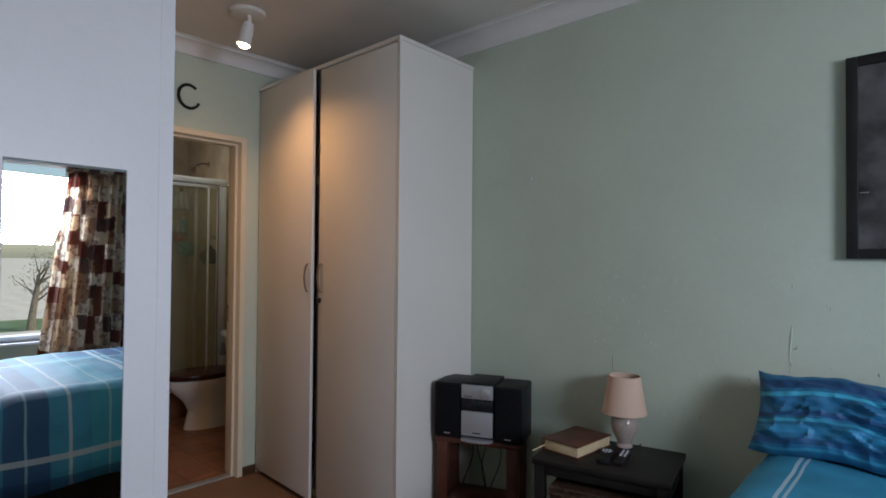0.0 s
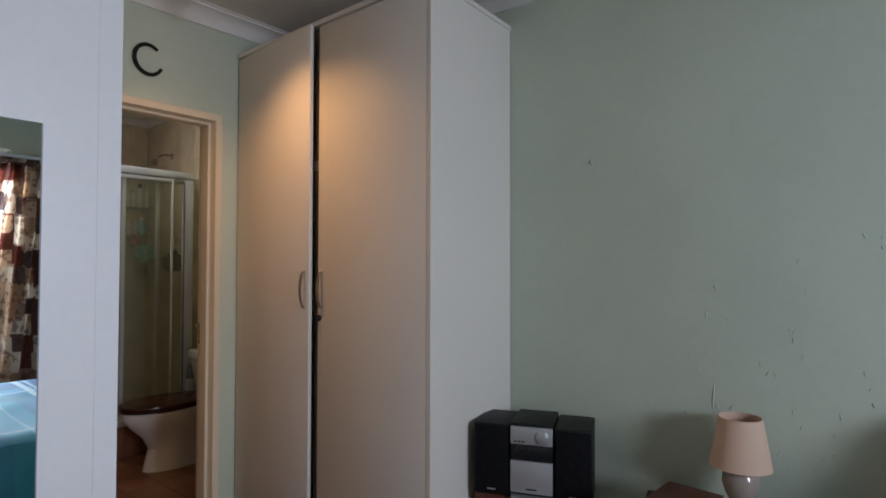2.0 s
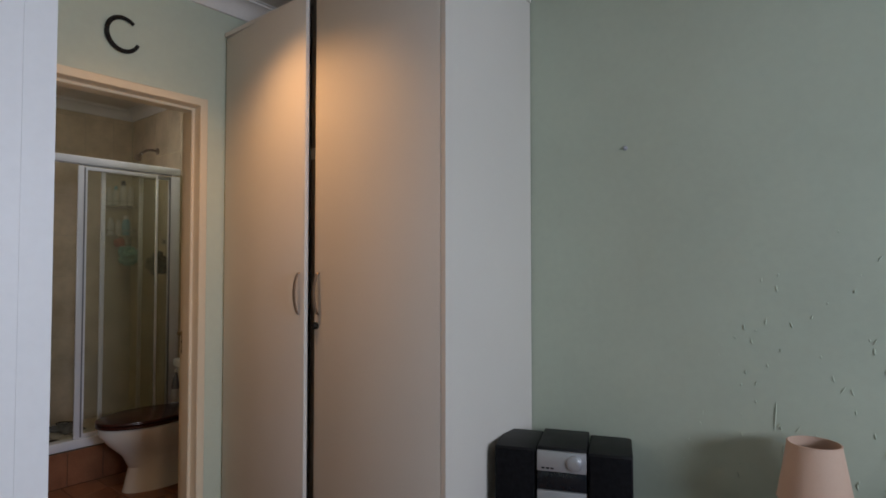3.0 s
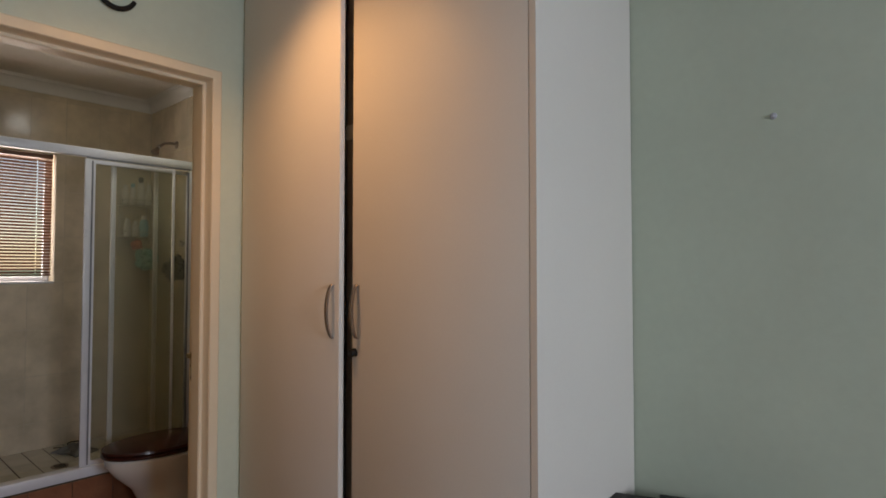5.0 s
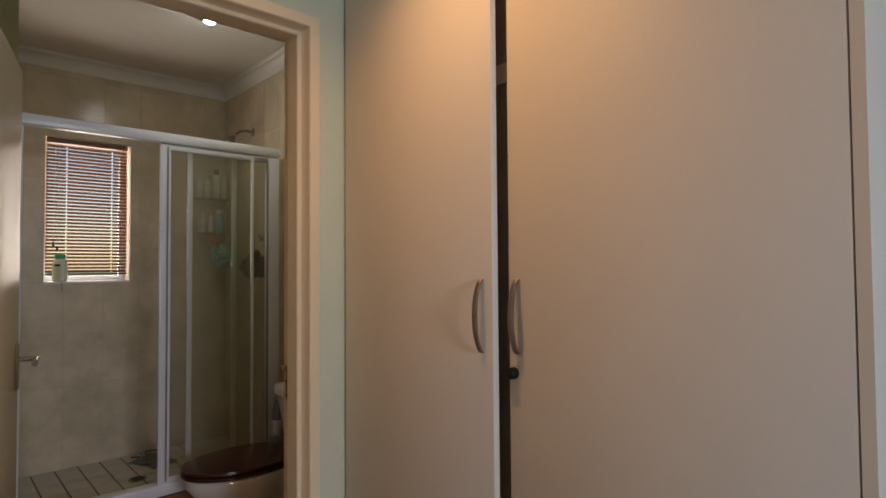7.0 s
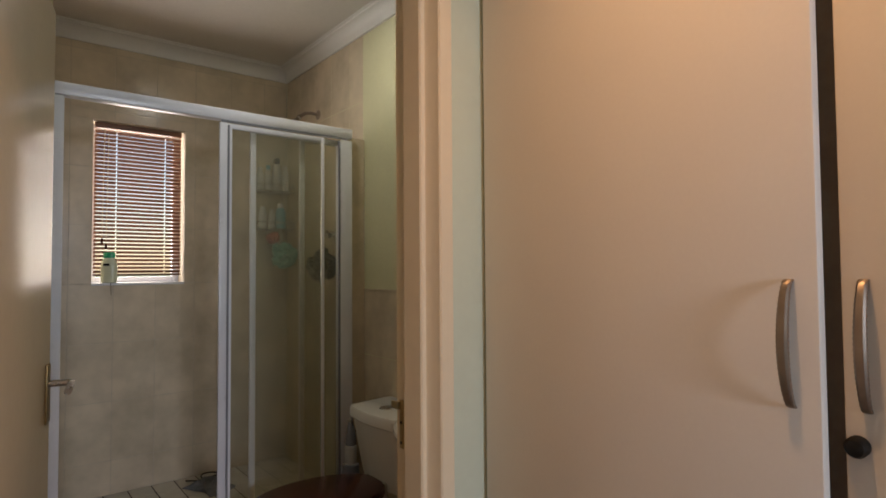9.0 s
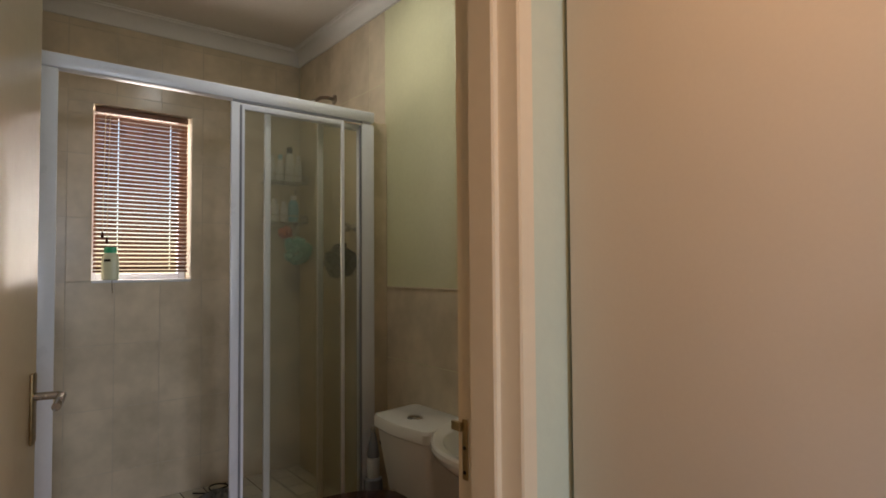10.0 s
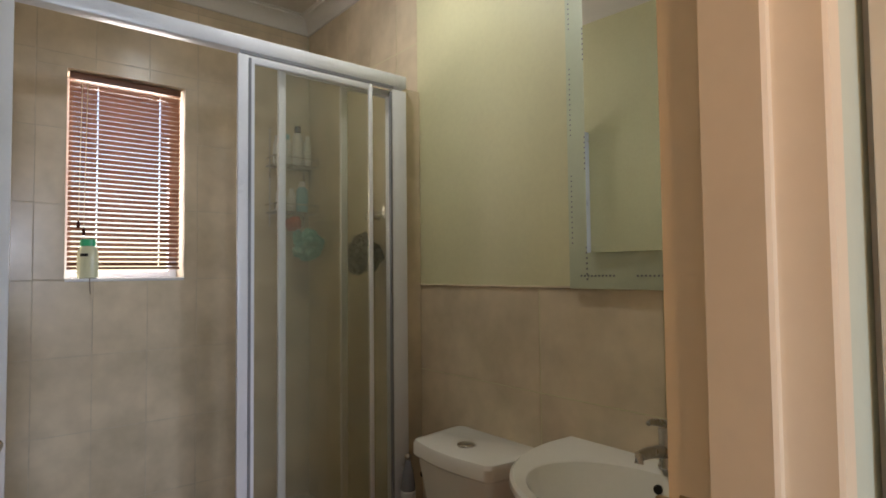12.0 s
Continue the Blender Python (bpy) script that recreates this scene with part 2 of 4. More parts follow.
def patchwork(name):
    """Curtain print: blocks of cream, brown, maroon and grey with darker scribbles."""
    m = mat(name, (0.5, 0.4, 0.28), 0.9, vary=0.1, scale=8, fine=300, bump=0.2, spec=0.15)
    n, l = m.node_tree.nodes, m.node_tree.links
    b = n["Principled BSDF"]
    tc, mp, vor, ramp, nz, rp2, mx = (n.new(k) for k in ("ShaderNodeTexCoord", "ShaderNodeMapping", "ShaderNodeTexVoronoi", "ShaderNodeValToRGB", "ShaderNodeTexNoise", "ShaderNodeValToRGB", "ShaderNodeMixRGB"))
    mp.inputs["Scale"].default_value = (0.001, 15, 8)
    vor.distance = "CHEBYCHEV"
    vor.inputs["Scale"].default_value = 1.0
    vor.inputs["Randomness"].default_value = 0.45
    l.new(tc.outputs["Object"], mp.inputs["Vector"])
    l.new(mp.outputs["Vector"], vor.inputs["Vector"])
    ramp.color_ramp.interpolation = "CONSTANT"
    e = ramp.color_ramp.elements
    e[0].color, e[1].color, e[1].position = (0.70, 0.58, 0.46, 1), (0.25, 0.11, 0.085, 1), 0.38
    for pos, col in ((0.50, (0.46, 0.32, 0.23, 1)), (0.60, (0.80, 0.73, 0.64, 1)), (0.77, (0.20, 0.145, 0.135, 1)), (0.86, (0.66, 0.50, 0.36, 1))):
        el = e.new(pos)
        el.color = col
    l.new(vor.outputs["Color"], ramp.inputs["Fac"])
    nz.inputs["Scale"].default_value = 20
    l.new(tc.outputs["Object"], nz.inputs["Vector"])
    rp2.color_ramp.elements[0].position, rp2.color_ramp.elements[1].position = 0.53, 0.58
    l.new(nz.outputs["Fac"], rp2.inputs["Fac"])
    mul = n.new("ShaderNodeMath")
    mul.operation = "MULTIPLY"
    mul.inputs[1].default_value = 0.6
    l.new(rp2.outputs["Color"], mul.inputs[0])
    l.new(mul.outputs[0], mx.inputs["Fac"])
    l.new(ramp.outputs["Color"], mx.inputs["Color1"])
    mx.inputs["Color2"].default_value = (0.20, 0.085, 0.07, 1)
    l.new(mx.outputs["Color"], b.inputs["Base Color"])
    tr, ms = n.new("ShaderNodeBsdfTranslucent"), n.new("ShaderNodeMixShader")
    ms.inputs["Fac"].default_value = 0.55
    l.new(mx.outputs["Color"], tr.inputs["Color"])
    l.new(b.outputs[0], ms.inputs[1])
    l.new(tr.outputs[0], ms.inputs[2])
    l.new(ms.outputs[0], n["Material Output"].inputs["Surface"])
    return m


CURTAIN = patchwork("printed_curtain")

# ---- mesh helpers ----


def box(bm, x0, y0, z0, x1, y1, z1, bevel=0.0, seg=2):
    r = bmesh.ops.create_cube(bm, size=1, matrix=Matrix.Translation(((x0 + x1) / 2, (y0 + y1) / 2, (z0 + z1) / 2)) @ Matrix.Diagonal((abs(x1 - x0), abs(y1 - y0), abs(z1 - z0), 1)))
    if bevel:
        es = list({e for v in r["verts"] for e in v.link_edges})
        bmesh.ops.bevel(bm, geom=es, offset=bevel, segments=seg, affect="EDGES", profile=0.5)
    return bm


def B(*a, **k):
    return box(bmesh.new(), *a, **k)


def lathe(bm, prof, seg=32, m=None):
    """Turns a profile of (radius, height) about z."""
    rings = []
    for r, z in prof:
        rings.append([bm.verts.new((r * math.cos(2 * math.pi * i / seg), r * math.sin(2 * math.pi * i / seg), z)) for i in range(seg)])
    made = [v for ring in rings for v in ring]
    for a, b in zip(rings, rings[1:]):
        for i in range(seg):
            bm.faces.new((a[i], a[(i + 1) % seg], b[(i + 1) % seg], b[i]))
    for ring, flip in ((rings[0], True), (rings[-1], False)):
        bm.faces.new(ring[::-1] if flip else ring)
    if m is not None:
        bmesh.ops.transform(bm, matrix=m, verts=made)
    return bm


def tube(bm, pts, r, seg=10, closed=False):
    pts = [Vector(p) for p in pts]
    rings = []
    n = len(pts)
    up = Vector((0.13, 0.31, 0.94))
    for i, p in enumerate(pts):
        d = (pts[min(i + 1, n - 1)] - pts[max(i - 1, 0)]).normalized()
        s = d.cross(up).normalized()
        t = s.cross(d)
        rad = r[i] if isinstance(r, (list, tuple)) else r
        rings.append([bm.verts.new(p + rad * (math.cos(2 * math.pi * k / seg) * s + math.sin(2 * math.pi * k / seg) * t)) for k in range(seg)])
    for a, b in zip(rings, rings[1:]):
        for k in range(seg):
            bm.faces.new((a[k], a[(k + 1) % seg], b[(k + 1) % seg], b[k]))
    bm.faces.new(rings[0][::-1])
    bm.faces.new(rings[-1])
    return bm


def loft(bm, rings):
    """Joins rings of points of equal length, capped at both ends."""
    vs = [[bm.verts.new(p) for p in ring] for ring in rings]
    for a, b in zip(vs, vs[1:]):
        for k in range(len(a)):
            bm.faces.new((a[k], a[(k + 1) % len(a)], b[(k + 1) % len(a)], b[k]))
    bm.faces.new(vs[0][::-1])
    bm.faces.new(vs[-1])
    return bm


def prism(bm, outline, a, b, axis):
    """Extrudes an outline of (u, v) along an axis from a to b."""
    put = {"x": lambda u, v, w: (w, u, v), "y": lambda u, v, w: (u, w, v), "z": lambda u, v, w: (u, v, w)}[axis]
    return loft(bm, [[put(u, v, w) for u, v in outline] for w in (a, b)])


def mesh(name, bm, material, smooth=False):
    bmesh.ops.recalc_face_normals(bm, faces=bm.faces[:])
    me = bpy.data.meshes.new(name)
    bm.to_mesh(me)
    bm.free()
    me.materials.append(material)
    if smooth:
        me.shade_smooth()
        me.set_sharp_from_angle(angle=radians(28))
    return me


def part(name, bm, material, parent, label="", smooth=True):
    ob = new(name, mesh(name, bm, material, smooth))
    ob.parent = parent
    if label:
        tagged(ob, label)
    return ob


def thing(name, m, label, category, group=""):
    ob = new(name)
    ob.matrix_world = m
    ob.empty_display_size = 0.05
    return tagged(ob, label, category, group)


def setting(name, bm, material, label, smooth=False):
    return tagged(new(name, mesh(name, bm, material, smooth)), label, name.split("_")[0], kind="structure")

# ---- large structure ----
XD, XDB = -3.275, -3.415          # door wall, bedroom and bathroom faces
YG = 2.52                         # green wall
XM, YM = -1.849, 0.827            # white partition: face and corner
XE, YS = 1.95, -1.9               # window wall and back wall of the bedroom
ZC, ZCB = 2.628, 2.675            # ceilings
XB, YB = -5.92, 2.605             # bathroom window wall and basin wall
XS, YN = -4.90, 1.215             # shower screen and the shower's side wall
YL = 0.98                         # bathroom wall behind the door
DY0, DY1, DZ = 1.004, 1.843, 2.116   # door frame, outer
WY0, WY1, WZ0, WZ1 = 0.33, 1.52, 0.65, 2.19  # bedroom window
BY0, BY1, BZ0, BZ1 = 1.503, 1.972, 1.282, 2.178  # bathroom window

setting("floor_bedroom", B(XD - 0.07, YS - 0.2, -0.1, XE + 0.2, YG + 0.2, 0), CARPET, "brown bedroom floor")
setting("floor_bathroom", B(XB - 0.2, YL - 0.2, -0.1, XD - 0.07, YB + 0.2, -0.006), DARKGROUT, "bathroom floor of terracotta tiles")
setting("wall_north", B(XDB, YG, 0, XE, YG + 0.14, 2.9), GREEN, "pale green painted bedroom wall with chipped plaster")
bm = bmesh.new()
box(bm, XDB, YL - 0.1, 0, XD, DY0 + 0.01, 2.9)
box(bm, XDB, DY1 - 0.01, 0, XD, YG, 2.9)
box(bm, XDB, DY0 + 0.01, DZ - 0.01, XD, DY1 - 0.01, 2.9)
setting("wall_west", bm, GREEN, "pale green wall round the bathroom doorway")
bm = bmesh.new()
box(bm, XM - 0.10, YS, 0, XM, YM, 2.9, 0.004)
box(bm, XDB, YM - 0.10, 0, XM - 0.10, YM, 2.9)
setting("wall_partition", bm, WHITE, "white painted partition wall beside the passage")
setting("trim_partition_edge", B(XM, YM - 0.042, 0, XM + 0.0012, YM + 0.0012, 2.9), WHITE, "white edge strip on the partition corner")
bm = bmesh.new()
box(bm, XE, YS, 0, XE + 0.2, WY0, 2.9)
box(bm, XE, WY1, 0, XE + 0.2, YG + 0.14, 2.9)
box(bm, XE, WY0, 0, XE + 0.2, WY1, WZ0)
box(bm, XE, WY0, WZ1, XE + 0.2, WY1, 2.9)
setting("wall_east", bm, GREEN, "pale green bedroom wall with a wide window")
setting("wall_south", B(XM - 0.1, YS - 0.14, 0, XE + 0.2, YS, 2.9), GREEN, "pale green bedroom wall")
setting("ceiling_bedroom", B(XD - 0.07, YS - 0.14, ZC, XE + 0.2, YG + 0.14, ZC + 0.05), CEILING, "off-white bedroom ceiling")

# bathroom shell
bm = bmesh.new()
box(bm, XB - 0.22, YL, 0, XB, BY0, 2.9)
box(bm, XB - 0.22, BY1, 0, XB, YB + 0.14, 2.9)
box(bm, XB - 0.22, BY0, 0, XB, BY1, BZ0)
box(bm, XB - 0.22, BY0, BZ1, XB, BY1, 2.9)
wall_window = setting("wall_bathroom_window", bm, GROUT, "cream tiled shower wall with a small window")
wall_basin = setting("wall_bathroom_basin", B(XB, YB, 0, XDB, YB + 0.14, 2.9), YELLOW, "yellow painted bathroom wall with a tiled dado")
setting("wall_bathroom_side", B(XB - 0.22, YL - 0.14, 0, XDB, YL, 2.9), YELLOW, "yellow painted bathroom wall behind the door")
setting("wall_shower_side", B(XB, YL, 0, XS - 0.02, YN, 2.9), TILE, "cream tiled shower side wall")
setting("wall_bathroom_nib", B(XS - 0.02, YL, 0, -4.34, YN, 2.9), YELLOW, "yellow painted wall beside the shower")
setting("ceiling_bathroom", B(XB - 0.2, YL - 0.14, ZCB, XDB, YB + 0.14, ZCB + 0.05), CEILING, "off-white bathroom ceiling")
setting("wall_bathroom_inner", B(XDB - 0.004, DY1 - 0.004, 0, XDB, YB, 2.9), YELLOW, "yellow wall beside the bathroom door")


def cornice(name, pts, h, d, z):
    """Coved cornice run along a straight wall: pts gives start, end and the inward side."""
    (x0, y0), (x1, y1), (nx, ny) = pts
    prof = [(0, 0), (0.012, 0), (0.014, 0.012)]
    prof += [(0.014 + (d - 0.028) * (1 - math.cos(a)), 0.012 + (h - 0.026) * math.sin(a)) for a in [math.pi / 2 * k / 6 for k in range(7)]]
    prof += [(d - 0.012, h - 0.006), (d, h - 0.004), (d, h), (0, h)]
    bm = loft(bmesh.new(), [[(x + nx * u, y + ny * u, z - h + v) for u, v in prof] for x, y in ((x0, y0), (x1, y1))])
    return setting(name, bm, CORNICE, "white coved plaster cornice", True)


cornice("trim_cornice_north", ((XD, YG), (XE, YG), (0, -1)), 0.10, 0.10, ZC)
cornice("trim_cornice_west", ((XD, YM), (XD, YG), (1, 0)), 0.085, 0.085, ZC)
cornice("trim_cornice_passage", ((XD, YM), (XM, YM), (0, 1)), 0.085, 0.085, ZC)
cornice("trim_cornice_partition", ((XM, YS), (XM, YM), (1, 0)), 0.085, 0.085, ZC)
cornice("trim_cornice_east", ((XE, YS), (XE, YG), (-1, 0)), 0.085, 0.085, ZC)
cornice("trim_cornice_shower", ((XB, YL), (XB, YB), (1, 0)), 0.085, 0.075, ZCB)
cornice("trim_cornice_basin", ((XB, YB), (XDB, YB), (0, -1)), 0.085, 0.075, ZCB)
setting("baseboard_west", B(XD, DY1 + 0.002, 0, XD + 0.014, 1.93, 0.055, 0.004), SKIRT, "dark brown skirting board")
setting("baseboard_north", B(-1.98, YG - 0.014, 0, XE, YG, 0.075, 0.004), SKIRT, "dark brown skirting board")

# door frame: pressed profile with two steps and a rebate
prof = [(-3.425, 0.0), (-3.425, 0.037), (-3.372, 0.037), (-3.372, 0.053), (-3.314, 0.053), (-3.310, 0.050), (-3.310, 0.041), (-3.306, 0.039), (-3.269, 0.036), (-3.265, 0.033), (-3.265, 0.004), (-3.269, 0.0)]
door_1 = setting("door_1", loft(bmesh.new(), [[(x, DY1 - u, z) for x, u in prof] if z == 0 else [(x, DY1 - u, DZ - u) for x, u in prof] for z in (0, 1)]), CREAM, "cream painted steel door frame with an open door", True)
part("frame_jamb", loft(bmesh.new(), [[(x, DY0 + u, z) for x, u in prof] if z == 0 else [(x, DY0 + u, DZ - u) for x, u in prof] for z in (0, 1)]), CREAM, door_1)
part("frame_head", loft(bmesh.new(), [[(x, DY0 + u, DZ - u) for x, u in prof], [(x, DY1 - u, DZ - u) for x, u in prof]]), CREAM, door_1)
part("threshold", B(XD - 0.09, DY0 + 0.05, 0, XD - 0.03, DY1 - 0.05, 0.008, 0.003), SILVER, door_1, "pale metal threshold strip")
strike = part("strike_plate", B(-3.4125, DY1 - 0.0395, 0.955, -3.399, DY1 - 0.0365, 1.062, 0.001), BRASSY, door_1, "worn brass strike plate")
part("latch_lip", B(-3.436, DY1 - 0.046, 1.040, -3.411, DY1 - 0.0375, 1.056, 0.001), BRASSY, strike)
for z in (0.968, 1.012):
    part("screw", lathe(bmesh.new(), [(0.004, 0), (0.003, 0.002)], 10, Matrix.Translation((-3.4055, DY1 - 0.0395, z)) @ Matrix.Rotation(radians(90), 4, "X")), BLACKIRON, strike)

# open door leaf, swung into the bathroom
leaf = thing("bathroom_door", pose(-3.425, 1.043, 0, 0, 0, 180 - 12.8), "cream painted flush door standing open into the bathroom", "door")
part("panel", B(0.0, 0.0, 0.012, 0.762, 0.040, 2.045, 0.003), DOORPAINT, leaf)
handle = part("handle_plate", B(0.698, -0.006, 0.965, 0.738, 0.0, 1.115, 0.003), BRASSY, leaf, "brass backplate")
part("lever", tube(bmesh.new(), [(0.716, -0.004, 1.065), (0.716, -0.048, 1.065), (0.708, -0.056, 1.065), (0.65, -0.060, 1.062), (0.618, -0.060, 1.058)], 0.0085, 12), CHROME, handle)
part("edge_lock", B(0.762, 0.009, 0.95, 0.7635, 0.031, 1.12, 0.0005), BRASSY, leaf)


# ---- bedroom things ----
def wardrobe():
    w = thing("wardrobe", pose(-3.262, 1.928, 0), "tall white two-door wardrobe, one door slightly ajar", "wardrobe")
    W, D, H = 1.310, 0.588, 2.448
    bm = bmesh.new()
    box(bm, 0, 0.022, 0, 0.018, D, H - 0.02)
    box(bm, 0.018, D - 0.012, 0, W - 0.05, D, H - 0.02)
    box(bm, 0.018, 0.03, 0.04, W - 0.05, D - 0.012, 0.058)
    box(bm, 0.018, 0.05, 0, W - 0.05, 0.066, 0.04)
    part("carcass", bm, MELAMINE, w)
    part("end_panel", prism(bmesh.new(), [(W - 0.018, 0.0), (W, 0.0), (W - 0.030, D), (W - 0.048, D)], 0, H - 0.02, "z"), MELAMINE, w)
    part("top_board", prism(bmesh.new(), [(-0.001, -0.008), (W + 0.006, -0.008), (W - 0.024, D), (-0.001, D)], H - 0.02, H, "z"), MELAMINE, w)
    # added strip: its colour gives the shade seen between the doors
    part("gap_shade_strip", B(0.60, 0.026, 0.06, 0.70, 0.040, H - 0.03), GAPSHADE, w, "strip coloured as the shaded inside behind the door gap")
    part("shelf", B(0.6, 0.0195, 1.785, 0.70, 0.026, 1.83), MELAMINE, w)
    # same shade tone, recessed in the gap beside the end panel
    part("edge_gap_shade", B(W - 0.050, 0.030, 0.03, W - 0.022, 0.040, H - 0.02), GAPSHADE, w)
    part("scribe_strip", B(-0.0125, 0.026, 0, -0.004, 0.040, H - 0.02), MELAMINE, w)
    for x0, width, turn, hx in ((-0.002, 0.649, -3.6, 0.616), (0.657, W - 0.0204 - 0.657, 0.0, 0.025)):
        d = part("door", B(0, 0, 0.03, width, 0.018, H - 0.026, 0.0025), MELAMINE, w)
        d.matrix_basis = pose(x0, 0, 0, 0, 0, turn)
        rings = []
        for k in range(49):
            a = k / 48
            y, z, h = -0.023 * math.sin(math.pi * a) ** 0.55, 1.172 + 0.163 * a, (0.0056 + 0.0016 * math.sin(math.pi * a)) * (1.0 if k % 2 else 0.9)
            rings.append([(hx - h, y - 0.003, z), (hx - h * 0.6, y - 0.005, z), (hx + h * 0.6, y - 0.005, z), (hx + h, y - 0.003, z), (hx + h, y + 0.002, z), (hx - h, y + 0.002, z)])
        bm = loft(bmesh.new(), rings)
        part("handle", bm, SATIN, d, "bowed satin metal handle")
    bm = lathe(bmesh.new(), [(0.013, 0), (0.013, 0.012), (0.010, 0.018), (0.004, 0.020)], 20, Matrix.Translation((0.671, 0, 1.13)) @ Matrix.Rotation(radians(90), 4, "X"))
    part("lock", bm, BLACKIRON, w, "black cylinder lock")
    return w


wardrobe()


def spot_lamp():
    s = thing("ceiling_spotlight", pose(-2.655, 1.510, ZC), "white ceiling spotlight, switched on", "lamp")
    part("base", lathe(bmesh.new(), [(0.088, 0.0), (0.090, -0.006), (0.084, -0.016), (0.05, -0.021), (0.012, -0.023)], 40), CORNICE, s)
    part("arm", tube(bmesh.new(), [(0.012, 0, -0.020), (0.013, 0.002, -0.045), (0.0, 0.006, -0.072)], 0.010, 12), CORNICE, s)
    m = Matrix.Translation((-0.008, 0.008, -0.062)) @ Matrix.Rotation(radians(-10), 4, "X") @ Matrix.Rotation(radians(7), 4, "Y")
    head = part("head", lathe(bmesh.new(), [(0.012, 0.014), (0.026, 0.009), (0.031, -0.02), (0.033, -0.085), (0.037, -0.108), (0.034, -0.108), (0.030, -0.098)], 32, m), CORNICE, s)
    part("bulb", lathe(bmesh.new(), [(0.029, -0.096), (0.028, -0.110), (0.020, -0.121), (0.008, -0.125)], 24, m), BULB, head, "glowing warm bulb")


spot_lamp()

bm = bmesh.new()
pts = []
for k in range(25):
    a = radians(38 + 284 * k / 24)
    pts.append((0, 0.062 * math.cos(a), 0.068 * math.sin(a)))
tube(bm, pts, [0.0075 + 0.002 * math.sin(math.pi * k / 24) for k in range(25)], 8)
shoe = tagged(new("horseshoe", mesh("horseshoe", bm, BLACKIRON, True)), "dark iron horseshoe hung on its side above the doorway", "horseshoe")
shoe.matrix_world = pose(XD + 0.009, 1.478, 2.300, 12, 0, 0)

mir = thing("wall_mirror", pose(XM, 0.54, 1.02), "frameless tall mirror on the white partition", "mirror")
part("glass", B(0, -0.155, -0.60, 0.005, 0.148, 0.612), MIRROR, mir, smooth=False)
part("edge", B(0, 0.148, -0.60, 0.0045, 0.1505, 0.612), ALUGREY, mir)


def picture():
    p = thing("picture_frame", pose(0.10, YG, 1.733), "large black framed dark photograph on the green wall", "picture")
    bm = bmesh.new()
    W, H, T, D = 0.355, 0.353, 0.034, 0.032
    box(bm, -W, -D, -H, -W + T, 0, H, 0.002)
    box(bm, W - T, -D, -H, W, 0, H, 0.002)
    box(bm, -W + T, -D, H - T, W - T, 0, H, 0.002)
    box(bm, -W + T, -D, -H, W - T, 0, -H + T, 0.002)
    part("frame", bm, PICFRAME, p)
    part("photograph", B(-W + T, -0.020, -H + T, W - T, -0.004, H - T), PHOTO, p, "dark street photograph behind glass")
    part("pale_line", B(-W + T + 0.004, -0.0215, -0.125, -W + T + 0.03, -0.0202, -0.122), ALUGREY, p)


picture()


def bed():
    b = thing("bed", pose(0.185, 1.55, 0), "double bed with a blue tartan coverlet", "bed")
    part("base", B(-0.60, -0.88, 0.10, 0.60, 0.93, 0.40, 0.02), EBONY, b)
    for x in (-0.55, 0.55):
        for y in (-0.82, 0.86):
            part("leg", B(x - 0.03, y - 0.03, 0, x + 0.03, y + 0.03, 0.10, 0.004), EBONY, b)
    part("mattress", B(-0.63, -0.92, 0.40, 0.63, 0.93, 0.67, 0.04, seg=3), PLASTICW, b)
    # coverlet: a draped sheet with rounded shoulders, wavy hem and creases
    prof = [(-0.690, 0.245), (-0.687, 0.35), (-0.682, 0.46), (-0.677, 0.56), (-0.668, 0.63), (-0.645, 0.678), (-0.60, 0.700)]
    prof += [(-0.60 + 1.2 * k / 24, 0.706) for k in range(1, 24)] + [(-x, z) for x, z in prof[::-1]]
    rows, N = [], 70
    for j in range(N + 1):
        y = -0.955 + 1.86 * j / N
        end = max(0.0, 1 - (y + 0.955) / 0.10)
        row = []
        for x, z in prof:
            side = max(0.0, min(1.0, (0.70 - z) / 0.45))
            f = noise.noise(Vector((x * 2.2, y * 2.6, z * 2.0))) * 0.016 + noise.noise(Vector((x * 7, y * 9, 3.1))) * 0.006
            wave = math.sin(y * 15 + 1.5 * math.sin(y * 4)) * 0.018 * side
            xx = x + (wave + f * side) * (1 if x > 0 else -1)
            zz = z + (f if side < 0.1 else 0) - end ** 2 * 0.10 * (z - 0.24) + (noise.noise(Vector((y * 3, x, 7))) * 0.03 * side if side > 0.9 else 0)
            row.append((xx, y, zz))
        rows.append(row)
    bm = bmesh.new()
    vs = [[bm.verts.new(p) for p in r] for r in rows]
    foot = [bm.verts.new((p[0] * 1.0, p[1] - 0.012, 0.26 + 0.01 * math.sin(p[0] * 9))) for p in rows[0]]
    for a, c in zip(vs, vs[1:]):
        for k in range(len(a) - 1):
            bm.faces.new((a[k], a[k + 1], c[k + 1], c[k]))
    for k in range(len(foot) - 1):
        bm.faces.new((foot[k], foot[k + 1], vs[0][k + 1], vs[0][k]))
    cov = part("coverlet", bm, COVERLET, b, "blue and teal tartan coverlet with pale lines")
    sol = cov.modifiers.new("thick", "SOLIDIFY")
    sol.thickness = 0.012
    return b


bed()


